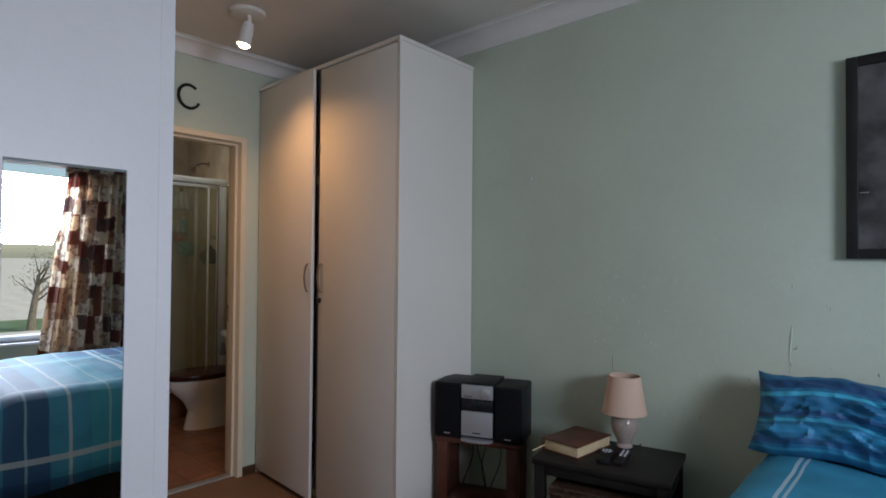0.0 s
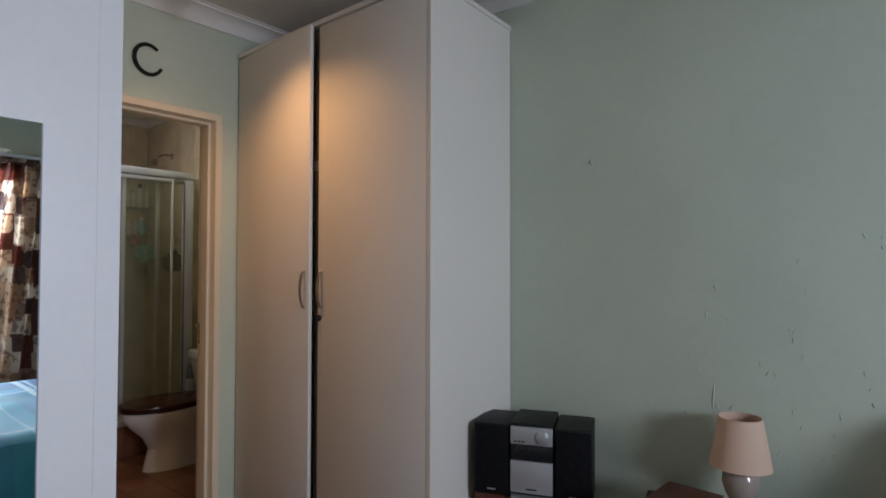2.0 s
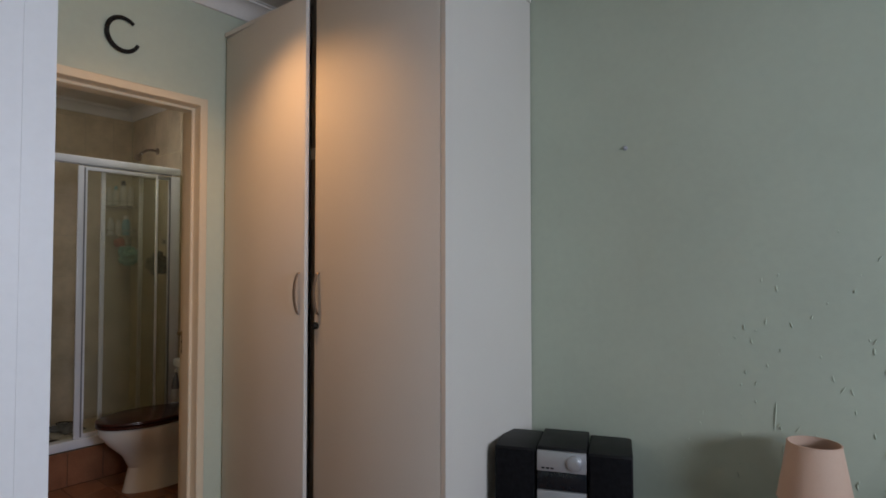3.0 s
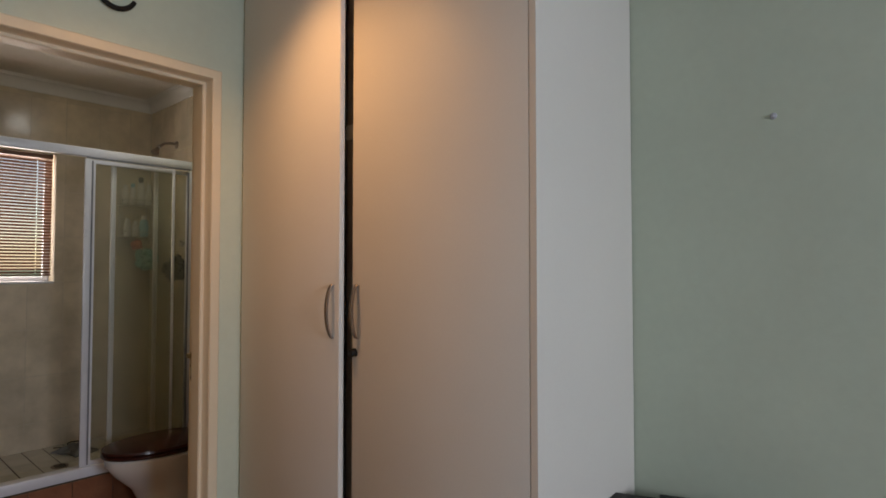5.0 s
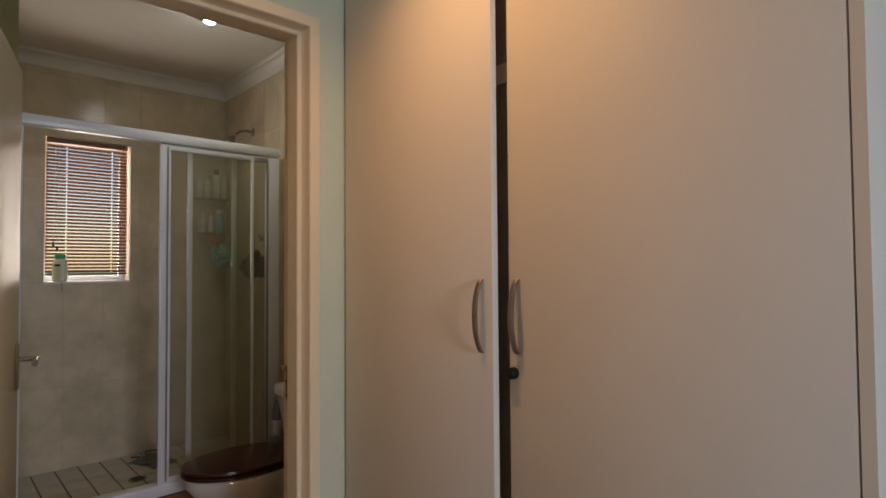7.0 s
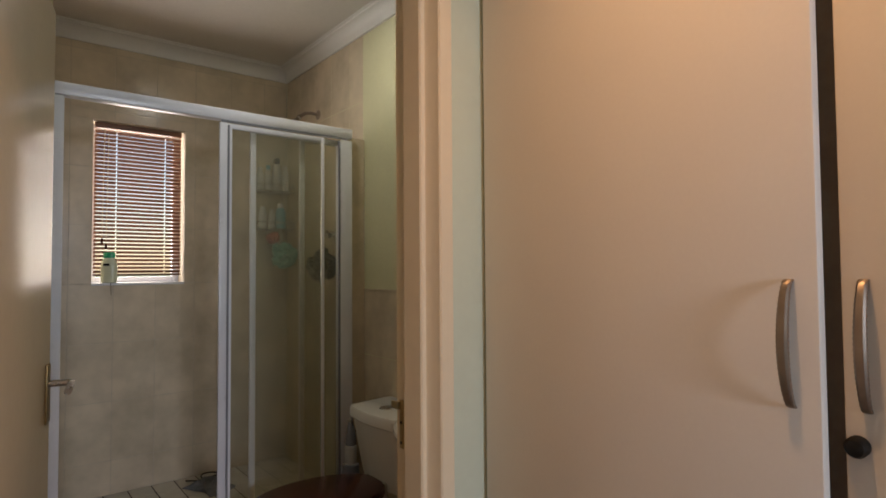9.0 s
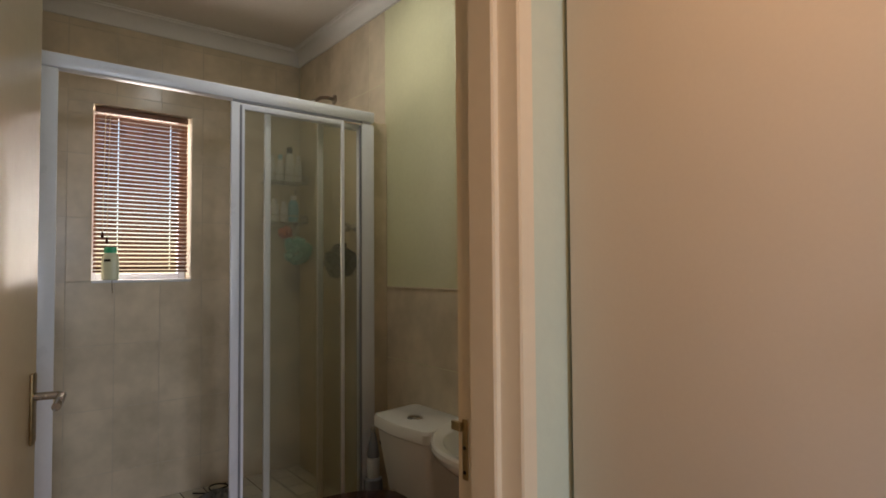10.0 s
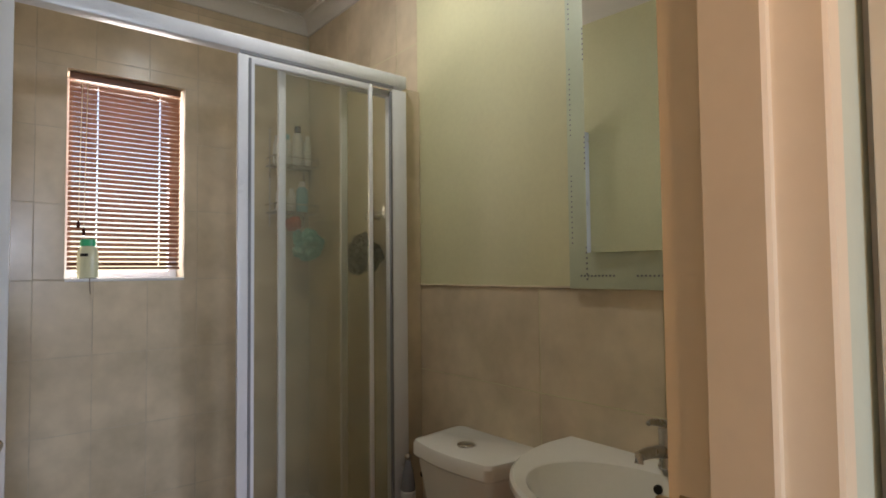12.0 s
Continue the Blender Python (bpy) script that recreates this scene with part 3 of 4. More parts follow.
def pillow(name, x, y, lean, turn):
    """A stuffed pillow leaning on the wall, with creased face and pinched corners."""
    p = thing(name, pose(x, y, 0.712) @ pose(0, 0, 0, lean, 0, turn), "blue striped pillow leaning on the green wall", "pillow")
    bm = bmesh.new()
    W, H, n, m = 0.68, 0.292, 84, 44
    uv = bm.loops.layers.uv.new("UVMap")
    flat = {}
    for side in (-1, 1):
        grid = []
        for j in range(m + 1):
            row = []
            for i in range(n + 1):
                u, v = i / n * 2 - 1, j / m * 2 - 1
                puff = (max(0, 1 - abs(u) ** 3.2) * max(0, 1 - abs(v) ** 3.0)) ** 0.55
                ridge = 1 - abs(noise.noise(Vector((u * 5 - v * 2.5, v * 2.2 + u * 3, 8.3))))
                c = noise.noise(Vector((u * 4 + 5 * v, v * 3.2, 1.7))) * 0.026 + noise.noise(Vector((u * 8 + v * 3, v * 6 + u * 4, 4.2))) * 0.014 + (ridge ** 6) * 0.020 * (0.5 - 0.4 * v)
                pinch = 1 - 0.06 * (1 - v * v) * abs(u) ** 4
                vert = bm.verts.new((u * W / 2 * pinch, side * (0.085 * puff + (c * puff if side < 0 else 0)), H / 2 + v * H / 2 * (1 - 0.05 * (1 - u * u)) - 0.008 * math.sin(u * 6) + (0.0015 * math.sin(u * 23) if v > 0.9 else 0)))
                flat[vert] = (u * W / 2, (v + 1) / 2 * H + 0.012 * noise.noise(Vector((u * 3, v * 2, 5.5))))
                row.append(vert)
            grid.append(row)
        for a, b in zip(grid, grid[1:]):
            for k in range(n):
                f = (a[k], a[k + 1], b[k + 1], b[k])
                for loop in bm.faces.new(f if side < 0 else f[::-1]).loops:
                    loop[uv].uv = flat[loop.vert]
    bmesh.ops.remove_doubles(bm, verts=bm.verts[:], dist=0.0005)
    bmesh.ops.translate(bm, verts=bm.verts[:], vec=(0, 0, -0.13))
    ob = part("case", bm, PILLOWCASE, p)
    ob.location = (0, 0, 0.13)
    return p


pillow("pillow", -0.175, 2.275, -30, 0)
pillow("pillow", 0.56, 2.275, -30, 2)


def nightstand():
    n = thing("nightstand", pose(-1.02, 2.25, 0, 0, 0, 12.5), "black stained nightstand with a wicker basket", "nightstand")
    part("top", B(-0.265, -0.195, 0.546, 0.265, 0.195, 0.570, 0.005), EBONY, n)
    for x in (-0.235, 0.235):
        for y in (-0.168, 0.168):
            part("leg", B(x - 0.02, y - 0.02, 0, x + 0.02, y + 0.02, 0.546, 0.003), EBONY, n)
    part("apron", B(-0.215, -0.176, 0.506, 0.215, -0.160, 0.546, 0.002), EBONY, n)
    for x in (-0.247, 0.233):
        part("side_rail", B(x, -0.148, 0.470, x + 0.014, 0.148, 0.546, 0.002), EBONY, n)
    part("lower_shelf", B(-0.215, -0.165, 0.14, 0.215, 0.165, 0.158, 0.003), EBONY, n)
    bk = part("basket", B(-0.20, -0.168, 0.16, 0.20, 0.14, 0.470, 0.015), WICKER, n, "dark woven wicker basket")
    for k in range(12):
        z = 0.175 + 0.026 * k
        pts = [(-0.195 + 0.39 * i / 24, -0.171 - 0.003 * (1 if (i + k) % 2 else -1), z) for i in range(25)]
        part("weave", tube(bmesh.new(), pts, 0.008, 6), WICKER, bk)


nightstand()


def table_lamp():
    t = thing("table_lamp", pose(-1.024, 2.393, 0.570), "small taupe ceramic table lamp with a peach shade", "lamp")
    part("base", lathe(bmesh.new(), [(0.030, 0.0), (0.035, 0.004), (0.034, 0.010), (0.027, 0.018), (0.033, 0.034), (0.048, 0.064), (0.056, 0.094), (0.054, 0.118), (0.042, 0.138), (0.020, 0.150), (0.012, 0.16), (0.012, 0.19)], 40), CERAMIC, t)
    bm = bmesh.new()
    seg = 48
    rings = []
    for r, z in ((0.092, 0.146), (0.065, 0.304), (0.0625, 0.304), (0.0895, 0.146)):
        rings.append([bm.verts.new((r * math.cos(2 * math.pi * i / seg), r * math.sin(2 * math.pi * i / seg), z)) for i in range(seg)])
    for a, b in zip(rings, rings[1:] + rings[:1]):
        for i in range(seg):
            bm.faces.new((a[i], a[(i + 1) % seg], b[(i + 1) % seg], b[i]))
    sh = part("shade", bm, LINEN, t, "peach linen shade")
    for r, z in ((0.0925, 0.148), (0.0655, 0.302)):
        part("hem", tube(bmesh.new(), [(r * math.cos(2 * math.pi * i / 36), r * math.sin(2 * math.pi * i / 36), z) for i in range(37)], 0.0016, 6), LINEN, sh)
    part("socket", lathe(bmesh.new(), [(0.013, 0.19), (0.015, 0.20), (0.015, 0.235), (0.010, 0.24)], 20), CORNICE, t)
    part("cord", tube(bmesh.new(), [(0.03, 0.01, 0.006), (0.042, 0.035, 0.004), (0.046, 0.06, 0.004), (0.040, 0.075, 0.003)], 0.0025, 6), BLACKPLASTIC, t)


table_lamp()


def book():
    b = thing("book", pose(-1.165, 2.245, 0.570, 0, 0, -4), "thick brown leather-bound book with gilt page edges", "book")
    W, D, H = 0.088, 0.128, 0.048
    part("page_block", B(-W + 0.008, -D + 0.006, 0.004, W - 0.006, D - 0.006, H - 0.004, 0.002), PAPER, b)
    for z in (0.0, H - 0.004):
        part("cover", B(-W, -D, z, W, D, z + 0.004, 0.0015), LEATHER, b)
    part("spine", B(-W - 0.004, -D, 0, -W + 0.004, D, H, 0.003), LEATHER, b)
    part("ribbon", tube(bmesh.new(), [(-0.076, -D + 0.01, 0.02), (-0.086, -D - 0.02, 0.012), (-0.10, -D - 0.05, 0.003)], 0.0025, 5), PAPER, b)


book()


def remote(m, label, half, length, spots):
    r = thing("remote_control", m, label, "remote")
    part("body", B(-half, -length / 2, 0.0, half, length / 2, 0.018, 0.005), BLACKPLASTIC, r)
    for x, y in spots:
        part("button", lathe(bmesh.new(), [(0.0052, 0.017), (0.0048, 0.0205), (0.002, 0.021)], 8, Matrix.Translation((x, y, 0))), BUTTON, r)


remote(pose(-1.018, 2.210, 0.570, 0, 0, 18), "black remote control with a ring of pale buttons", 0.024, 0.15, [(0.015 * math.cos(a), 0.035 + 0.017 * math.sin(a)) for a in [6.283 * k / 7 for k in range(7)]] + [(0.0, 0.035)])
remote(pose(-0.958, 2.238, 0.570, 0, 0, 14), "slim black remote control with rows of pale buttons", 0.018, 0.155, [(-0.008 + 0.016 * (k % 2), 0.062 - 0.014 * (k // 2)) for k in range(12)])


def stereo():
    g = pose(-1.750, 2.335, 0.475, 0, 0, 22)
    for x, nm in ((-0.155, "loudspeaker"), (0.155, "loudspeaker")):
        sp = thing(nm, g @ pose(x, 0.012, 0), "black bookshelf loudspeaker beside the stereo on the stand", "loudspeaker", "stereo loudspeakers")
        part("cabinet", B(-0.070, -0.105, 0.0, 0.070, 0.11, 0.272, 0.004), BLACKPLASTIC, sp)
        part("grille", B(-0.066, -0.117, 0.008, 0.066, -0.105, 0.265, 0.006), SPEAKERCLOTH, sp)
        part("badge", B(-0.016, -0.1185, 0.022, 0.016, -0.117, 0.027), SILVER, sp)
    s = thing("stereo_unit", g, "silver and black micro stereo unit on the stand", "stereo")
    part("body", B(-0.08, -0.095, 0.004, 0.08, 0.12, 0.283, 0.004), BLACKPLASTIC, s)
    part("top_panel", B(-0.08, -0.108, 0.205, 0.08, -0.095, 0.272, 0.003), SILVER, s, "silver fascia with a dial")
    part("display", B(-0.08, -0.104, 0.145, 0.08, -0.0952, 0.203, 0.002), DISPLAY, s, "dark display window")
    lower = part("lower_panel", B(-0.08, -0.108, 0.022, 0.08, -0.0955, 0.143, 0.003), SILVER, s, "silver cassette flap")
    part("foot_ledge", prism(bmesh.new(), [(-0.08, -0.095), (0.08, -0.095), (0.075, -0.125), (0.03, -0.138), (-0.03, -0.138), (-0.075, -0.125)], 0.0, 0.012, "z"), SILVER, s)
    m = Matrix.Translation((0.042, -0.108, 0.238)) @ Matrix.Rotation(radians(90), 4, "X")
    part("dial", lathe(bmesh.new(), [(0.026, 0), (0.026, 0.004), (0.022, 0.010), (0.016, 0.013), (0.008, 0.0135)], 32, m), SILVER, s, "ringed silver dial")
    for k, x in enumerate((-0.06, -0.045, -0.03)):
        part("button", B(x - 0.005, -0.1105, 0.214, x + 0.005, -0.108, 0.219, 0.001), BLACKPLASTIC, s)
    part("brand_bar", B(-0.02, -0.1095, 0.036, 0.02, -0.108, 0.041), BLACKPLASTIC, lower)


stereo()


def stand():
    s = thing("stereo_stand", pose(-1.758, 2.335, 0, 0, 0, 22), "reddish-brown wooden stand under the stereo", "stand")
    part("top", B(-0.215, -0.10, 0.450, 0.215, 0.115, 0.475, 0.004), PINE, s)
    for x in (-0.18, 0.18):
        for y in (-0.075, 0.085):
            part("leg", B(x - 0.028, y - 0.018, 0, x + 0.028, y + 0.018, 0.45, 0.003), PINE, s)
    part("shelf", B(-0.15, -0.09, 0.16, 0.15, 0.10, 0.178, 0.003), PINE, s)
    for k, (x, sw) in enumerate(((-0.10, 0.03), (-0.03, -0.025), (0.0, 0.02), (0.05, -0.03))):
        pts = [(x + sw * math.sin(4.2 * a + k), 0.09 + 0.012 * math.cos(5 * a), 0.47 - 0.29 * a) for a in [i / 14 for i in range(15)]]
        tagged(new("cable", mesh("cable", tube(bmesh.new(), pts, 0.0028, 6), BLACKPLASTIC, True)), "thin black cable hanging behind the stereo stand", "cable", "stereo cables").matrix_world = s.matrix_world


stand()

# nail mark and plaster chips on the green wall
nail = thing("nail", pose(-1.594, YG, 1.785), "small nail stub in the green wall", "nail")
part("head", lathe(bmesh.new(), [(0.009, 0), (0.008, 0.003), (0.003, 0.006), (0.003, 0.010)], 12, Matrix.Rotation(radians(90), 4, "X")), BUTTON, nail)
rng = random.Random(5)
bm = bmesh.new()
for k in range(150):
    x, z = rng.uniform(-1.45, 0.2), 0.70 + 0.85 * rng.random() ** 1.3
    if x < -1.2 and z > 1.2:
        continue
    h, w = rng.uniform(0.003, 0.013), rng.uniform(0.0012, 0.0030)
    r = bmesh.ops.create_icosphere(bm, subdivisions=1, radius=1, matrix=Matrix.Translation((x, YG, z)) @ Matrix.Rotation(rng.uniform(-0.5, 0.5), 4, "Y") @ Matrix.Diagonal((w, 0.0034, h, 1)))
for x, z, h in ((-0.43, 1.06, 0.075), (-1.135, 0.90, 0.045), (-1.115, 0.80, 0.02)):
    bmesh.ops.create_icosphere(bm, subdivisions=2, radius=1, matrix=Matrix.Translation((x, YG, z)) @ Matrix.Rotation(0.07, 4, "Y") @ Matrix.Diagonal((0.0024, 0.0036, h, 1)))
tagged(new("plaster_chips", mesh("plaster_chips", bm, GREEN, True)), "small raised chips and scars in the wall paint", "chips", kind="stuff")


def window_bedroom():
    w = setting("window_1", B(XE + 0.09, WY0, WZ0, XE + 0.14, WY0 + 0.05, WZ1), ALU, "wide white window behind the bed")
    for y in (0.90, WY1 - 0.05):
        part("window_frame", B(XE + 0.09, y, WZ0, XE + 0.14, y + 0.05, WZ1, 0.003), ALU, w)
    for z0, z1 in ((WZ0, WZ0 + 0.05), (WZ1 - 0.06, WZ1)):
        part("window_frame", B(XE + 0.05, WY0 + 0.05, z0, XE + 0.14, WY1 - 0.05, z1, 0.003), ALU, w)
    for y0, y1 in ((WY0 + 0.05, 0.90), (0.95, WY1 - 0.05)):
        pane = part("pane", B(XE + 0.112, y0, WZ0 + 0.05, XE + 0.118, y1, WZ1 - 0.05), PANE, w)
        pane.visible_shadow = False
    part("window_sill", B(XE - 0.03, WY0 - 0.03, WZ0 - 0.025, XE + 0.09, WY1 + 0.03, WZ0, 0.004), ALU, w)


window_bedroom()


def curtain(y0, y1, seed):
    c = thing("curtain", pose(XE - 0.11, (y0 + y1) / 2, 0), "brown and cream printed curtain drawn to the window's side", "curtain", "window curtains")
    bm = bmesh.new()
    n, m, z0, z1 = 90, 26, 0.42, 2.115
    rows = []
    for j in range(m + 1):
        v = j / m
        spread = 1.0 - 0.18 * v if seed else 1.0 - 0.30 * v
        row = []
        for i in range(n + 1):
            u = i / n
            y = ((u - 1) * spread + 0.5) * (y1 - y0) if seed == 0 else (u * spread - 0.5) * (y1 - y0)
            ph = u * 2 * math.pi * 7 + 0.8 * math.sin(u * 9 + seed)
            row.append(bm.verts.new((0.046 * math.sin(ph) * (0.75 + 0.25 * (1 - v)) + 0.01 * math.sin(ph * 2.3 + v), y, z0 + (z1 - z0) * v)))
        rows.append(row)
    for a, b in zip(rows, rows[1:]):
        for k in range(n):
            bm.faces.new((a[k], a[k + 1], b[k + 1], b[k]))
    ob = part("drape", bm, CURTAIN, c)
    ob.modifiers.new("thick", "SOLIDIFY").thickness = 0.003
    part("heading", B(-0.02, -(y1 - y0) / 2 + (0.2 if seed == 0 else 0), 2.075, 0.02, (y1 - y0) / 2, 2.118, 0.006), CURTAIN, c)


curtain(1.22, 1.98, 0)
rail = thing("curtain_rail", pose(XE - 0.11, 0.4, 2.132), "white curtain rail above the window", "rail")
part("track", B(-0.012, -1.65, -0.012, 0.012, 1.62, 0.012, 0.003), ALU, rail)
for y in (-1.5, 0.0, 1.5):
    part("bracket", B(-0.006, y - 0.012, -0.008, 0.11, y + 0.012, 0.008, 0.002), ALU, rail)

# ---- bathroom things ----


def shower():
    s = thing("shower_screen", pose(XS, 0, 0), "white aluminium sliding shower screen, doors pushed open", "shower screen")
    part("header", B(-0.024, YN, 2.012, 0.026, YB - 0.095, 2.062, 0.006), ALU, s)
    part("header_groove", B(0.024, 1.86, 2.001, 0.0285, YB - 0.16, 2.011), ALUGREY, s)
    part("sill", B(-0.035, YN, 0.215, 0.04, YB - 0.002, 0.272, 0.006), ALU, s)
    part("jamb", B(-0.025, YN, 0.272, 0.025, YN + 0.074, 2.010, 0.004), ALU, s)
    part("jamb", B(-0.025, YB - 0.165, 0.272, 0.025, YB - 0.097, 2.002, 0.004), ALU, s)
    part("wall_channel", B(-0.034, YB - 0.097, 0.272, -0.016, YB - 0.002, 2.03, 0.004), TILE, s)
    for x, ys in ((0.022, (1.853, 2.352)), (0.0, (1.996, 2.475)), (-0.022, (2.243, 2.480))):
        p = part("sliding_panel", B(x - 0.007, ys[0], 0.272, x + 0.007, ys[0] + (0.034 if x > 0.01 else 0.026), 2.000, 0.003), ALU, s)
        part("stile", B(x - 0.007, ys[1] - 0.016, 0.272, x + 0.007, ys[1], 2.000, 0.003), ALU, p)
        part("rail", B(x - 0.006, ys[0] + 0.03, 0.274, x + 0.006, ys[1] - 0.016, 0.300, 0.002), ALU, p)
        part("rail", B(x - 0.006, ys[0] + 0.03, 1.975, x + 0.006, ys[1] - 0.016, 1.998, 0.002), ALU, p)
        gl = part("glass", B(x - 0.002, ys[0] + 0.03, 0.30, x + 0.002, ys[1] - 0.016, 1.975), GLASS, p)
        gl.visible_shadow = False
    part("seal", B(0.018, 1.887, 0.28, 0.0305, 1.895, 1.99), ALUGREY, s)
    part("glazing_strip", B(0.018, 1.895, 0.28, 0.029, 1.906, 1.99), ALU, s)
    part("jamb_seal", B(0.012, YB - 0.172, 0.28, 0.0265, YB - 0.165, 1.99), ALUGREY, s)


shower()
setting("trim_shower_kerb", B(XS - 0.05, YN, 0, XS + 0.05, YB, 0.215), DARKGROUT, "low shower kerb faced with terracotta tiles")
setting("floor_shower", B(XB, YN, 0, XS - 0.05, YB, 0.138), DARKGROUT, "raised shower floor of white tiles")


def toilet():
    t = thing("toilet", pose(-4.487, YB, 0), "white close-coupled toilet with a dark wooden seat", "toilet")

    def oval(cx, cy, rx, ry, z, back=0.0, n=36, sq=2.0):
        out = []
        for k in range(n):
            a = 2 * math.pi * k / n
            c, s = math.cos(a), math.sin(a)
            r = (abs(c) ** sq + abs(s) ** sq) ** (-1 / sq)
            out.append((cx + rx * c * r, cy + ry * s * r * (1 if s < 0 else 1 - back), z))
        return out

    bm = loft(bmesh.new(), [oval(0, -0.39, 0.115, 0.222, 0.0), oval(0, -0.39, 0.108, 0.212, 0.04), oval(0, -0.39, 0.095, 0.19, 0.14), oval(0, -0.41, 0.11, 0.21, 0.22), oval(0, -0.44, 0.155, 0.26, 0.30), oval(0, -0.455, 0.178, 0.285, 0.355), oval(0, -0.455, 0.185, 0.29, 0.392), oval(0, -0.455, 0.178, 0.283, 0.402)])
    part("bowl", bm, PORCELAIN, t)
    part("seat", loft(bmesh.new(), [oval(0, -0.47, 0.186, 0.285, 0.404), oval(0, -0.47, 0.193, 0.292, 0.410), oval(0, -0.47, 0.193, 0.292, 0.420), oval(0, -0.47, 0.186, 0.285, 0.425)]), SEATWOOD, t)
    part("lid", loft(bmesh.new(), [oval(0, -0.47, 0.184, 0.285, 0.427), oval(0, -0.47, 0.191, 0.293, 0.432), oval(0, -0.47, 0.188, 0.290, 0.444), oval(0, -0.47, 0.165, 0.265, 0.450)]), SEATWOOD, t, "dark mahogany lid, closed")
    for x in (-0.07, 0.07):
        part("hinge", lathe(bmesh.new(), [(0.012, 0.40), (0.012, 0.445), (0.008, 0.45)], 14, Matrix.Translation((x, -0.20, 0))), CHROME, t)

    def tank(f, z, n=8):
        w, d0, d1, r = 0.213 * f, -0.003, -0.003 - 0.250 * f, 0.030
        wf = w - 0.022
        pts = [(-w + 0.02, d0), (-w + 0.006, d0 - 0.006), (-w, d0 - 0.02)]
        pts += [(-wf + r * (1 - math.cos(a)), d1 + 0.018 + r * (1 - math.sin(a))) for a in [math.pi / 2 * k / n for k in range(n + 1)]]
        pts += [(-wf + r + (wf - r) * k / 5, d1 + 0.018 - 0.018 * math.sin(math.pi / 2 * k / 5)) for k in range(1, 5)]
        pts += [(-x, y) for x, y in pts[::-1]]
        return [(x, y, z) for x, y in pts]

    part("cistern", loft(bmesh.new(), [tank(0.78, 0.405), tank(0.82, 0.45), tank(0.94, 0.66), tank(0.94, 0.679)]), PORCELAIN, t)
    # flat black disc painted in for the dark inside of the inlet hole
    part("inlet_hole", lathe(bmesh.new(), [(0.013, 0), (0.012, 0.003)], 16, Matrix.Translation((-0.176, -0.19, 0.612)) @ Matrix.Rotation(radians(-90), 4, "Y")), BLACKIRON, t)
    lid = part("cistern_lid", loft(bmesh.new(), [tank(0.985, 0.683), tank(1.0, 0.689), tank(1.0, 0.722), tank(0.98, 0.733), tank(0.90, 0.738)]), PORCELAIN, t)
    part("flush_button", lathe(bmesh.new(), [(0.030, 0.736), (0.030, 0.742), (0.026, 0.744), (0.006, 0.742)], 28, Matrix.Translation((0.0, -0.148, 0))), CHROME, lid, "chrome flush button")


toilet()


def basin():
    b = thing("wash_basin", pose(-3.845, YB, 0), "white pedestal wash basin with a chrome mixer tap", "wash basin")

    def ring(f, z, n=44):
        out = [(0.35 * f * math.cos(a), -0.09 + 0.38 * f * math.sin(a), z) for a in [math.pi + math.pi * k / n for k in range(n + 1)]]
        return out + [(0.345 * f * (1 - 2 * k / 23), -0.002, z) for k in range(24)]

    def well(rx, ry, z, cy=-0.245):
        out = []
        for x, y, _ in ring(1.0, 0):
            a = math.atan2(y + 0.20, x)
            out.append((rx * math.cos(a), cy + ry * math.sin(a), z))
        return out

    bm = loft(bmesh.new(), [ring(0.42, 0.60), ring(0.62, 0.66), ring(0.91, 0.745), ring(0.985, 0.772), ring(1.0, 0.788), ring(0.995, 0.800), ring(0.975, 0.806), well(0.262, 0.190, 0.801), well(0.248, 0.178, 0.794), well(0.236, 0.168, 0.776), well(0.205, 0.145, 0.722), well(0.15, 0.105, 0.684), well(0.06, 0.04, 0.668), well(0.02, 0.015, 0.666)])
    part("bowl", bm, PORCELAIN, b)
    part("drain", lathe(bmesh.new(), [(0.024, 0.667), (0.024, 0.670), (0.014, 0.669)], 20, Matrix.Translation((0, -0.245, 0))), CHROME, b)
    part("pedestal", loft(bmesh.new(), [[(rx * math.cos(2 * math.pi * k / 28), -0.14 + ry * math.sin(2 * math.pi * k / 28), z) for k in range(28)] for rx, ry, z in ((0.10, 0.11, 0), (0.095, 0.105, 0.05), (0.075, 0.085, 0.2), (0.08, 0.09, 0.5), (0.11, 0.115, 0.66))]), PORCELAIN, b)
    part("overflow", lathe(bmesh.new(), [(0.012, 0), (0.011, 0.004)], 18, Matrix.Translation((-0.012, -0.083, 0.762)) @ Matrix.Rotation(radians(70), 4, "X")), BLACKIRON, b)
    tap = part("tap", lathe(bmesh.new(), [(0.024, 0.81), (0.025, 0.816), (0.021, 0.825), (0.020, 0.88), (0.022, 0.905), (0.016, 0.914)], 24, Matrix.Translation((0.0, -0.055, 0))), CHROME, b, "chrome mixer tap")
    part("spout", tube(bmesh.new(), [(0, -0.05, 0.848), (0, -0.10, 0.860), (0, -0.15, 0.866), (0, -0.180, 0.866), (0, -0.184, 0.850)], [0.017, 0.015, 0.0135, 0.013, 0.011], 14), CHROME, tap)
    part("lever", tube(bmesh.new(), [(0, -0.05, 0.912), (0, -0.08, 0.925), (0, -0.125, 0.935), (0, -0.14, 0.934)], [0.012, 0.010, 0.008, 0.006], 12), CHROME, tap)


basin()

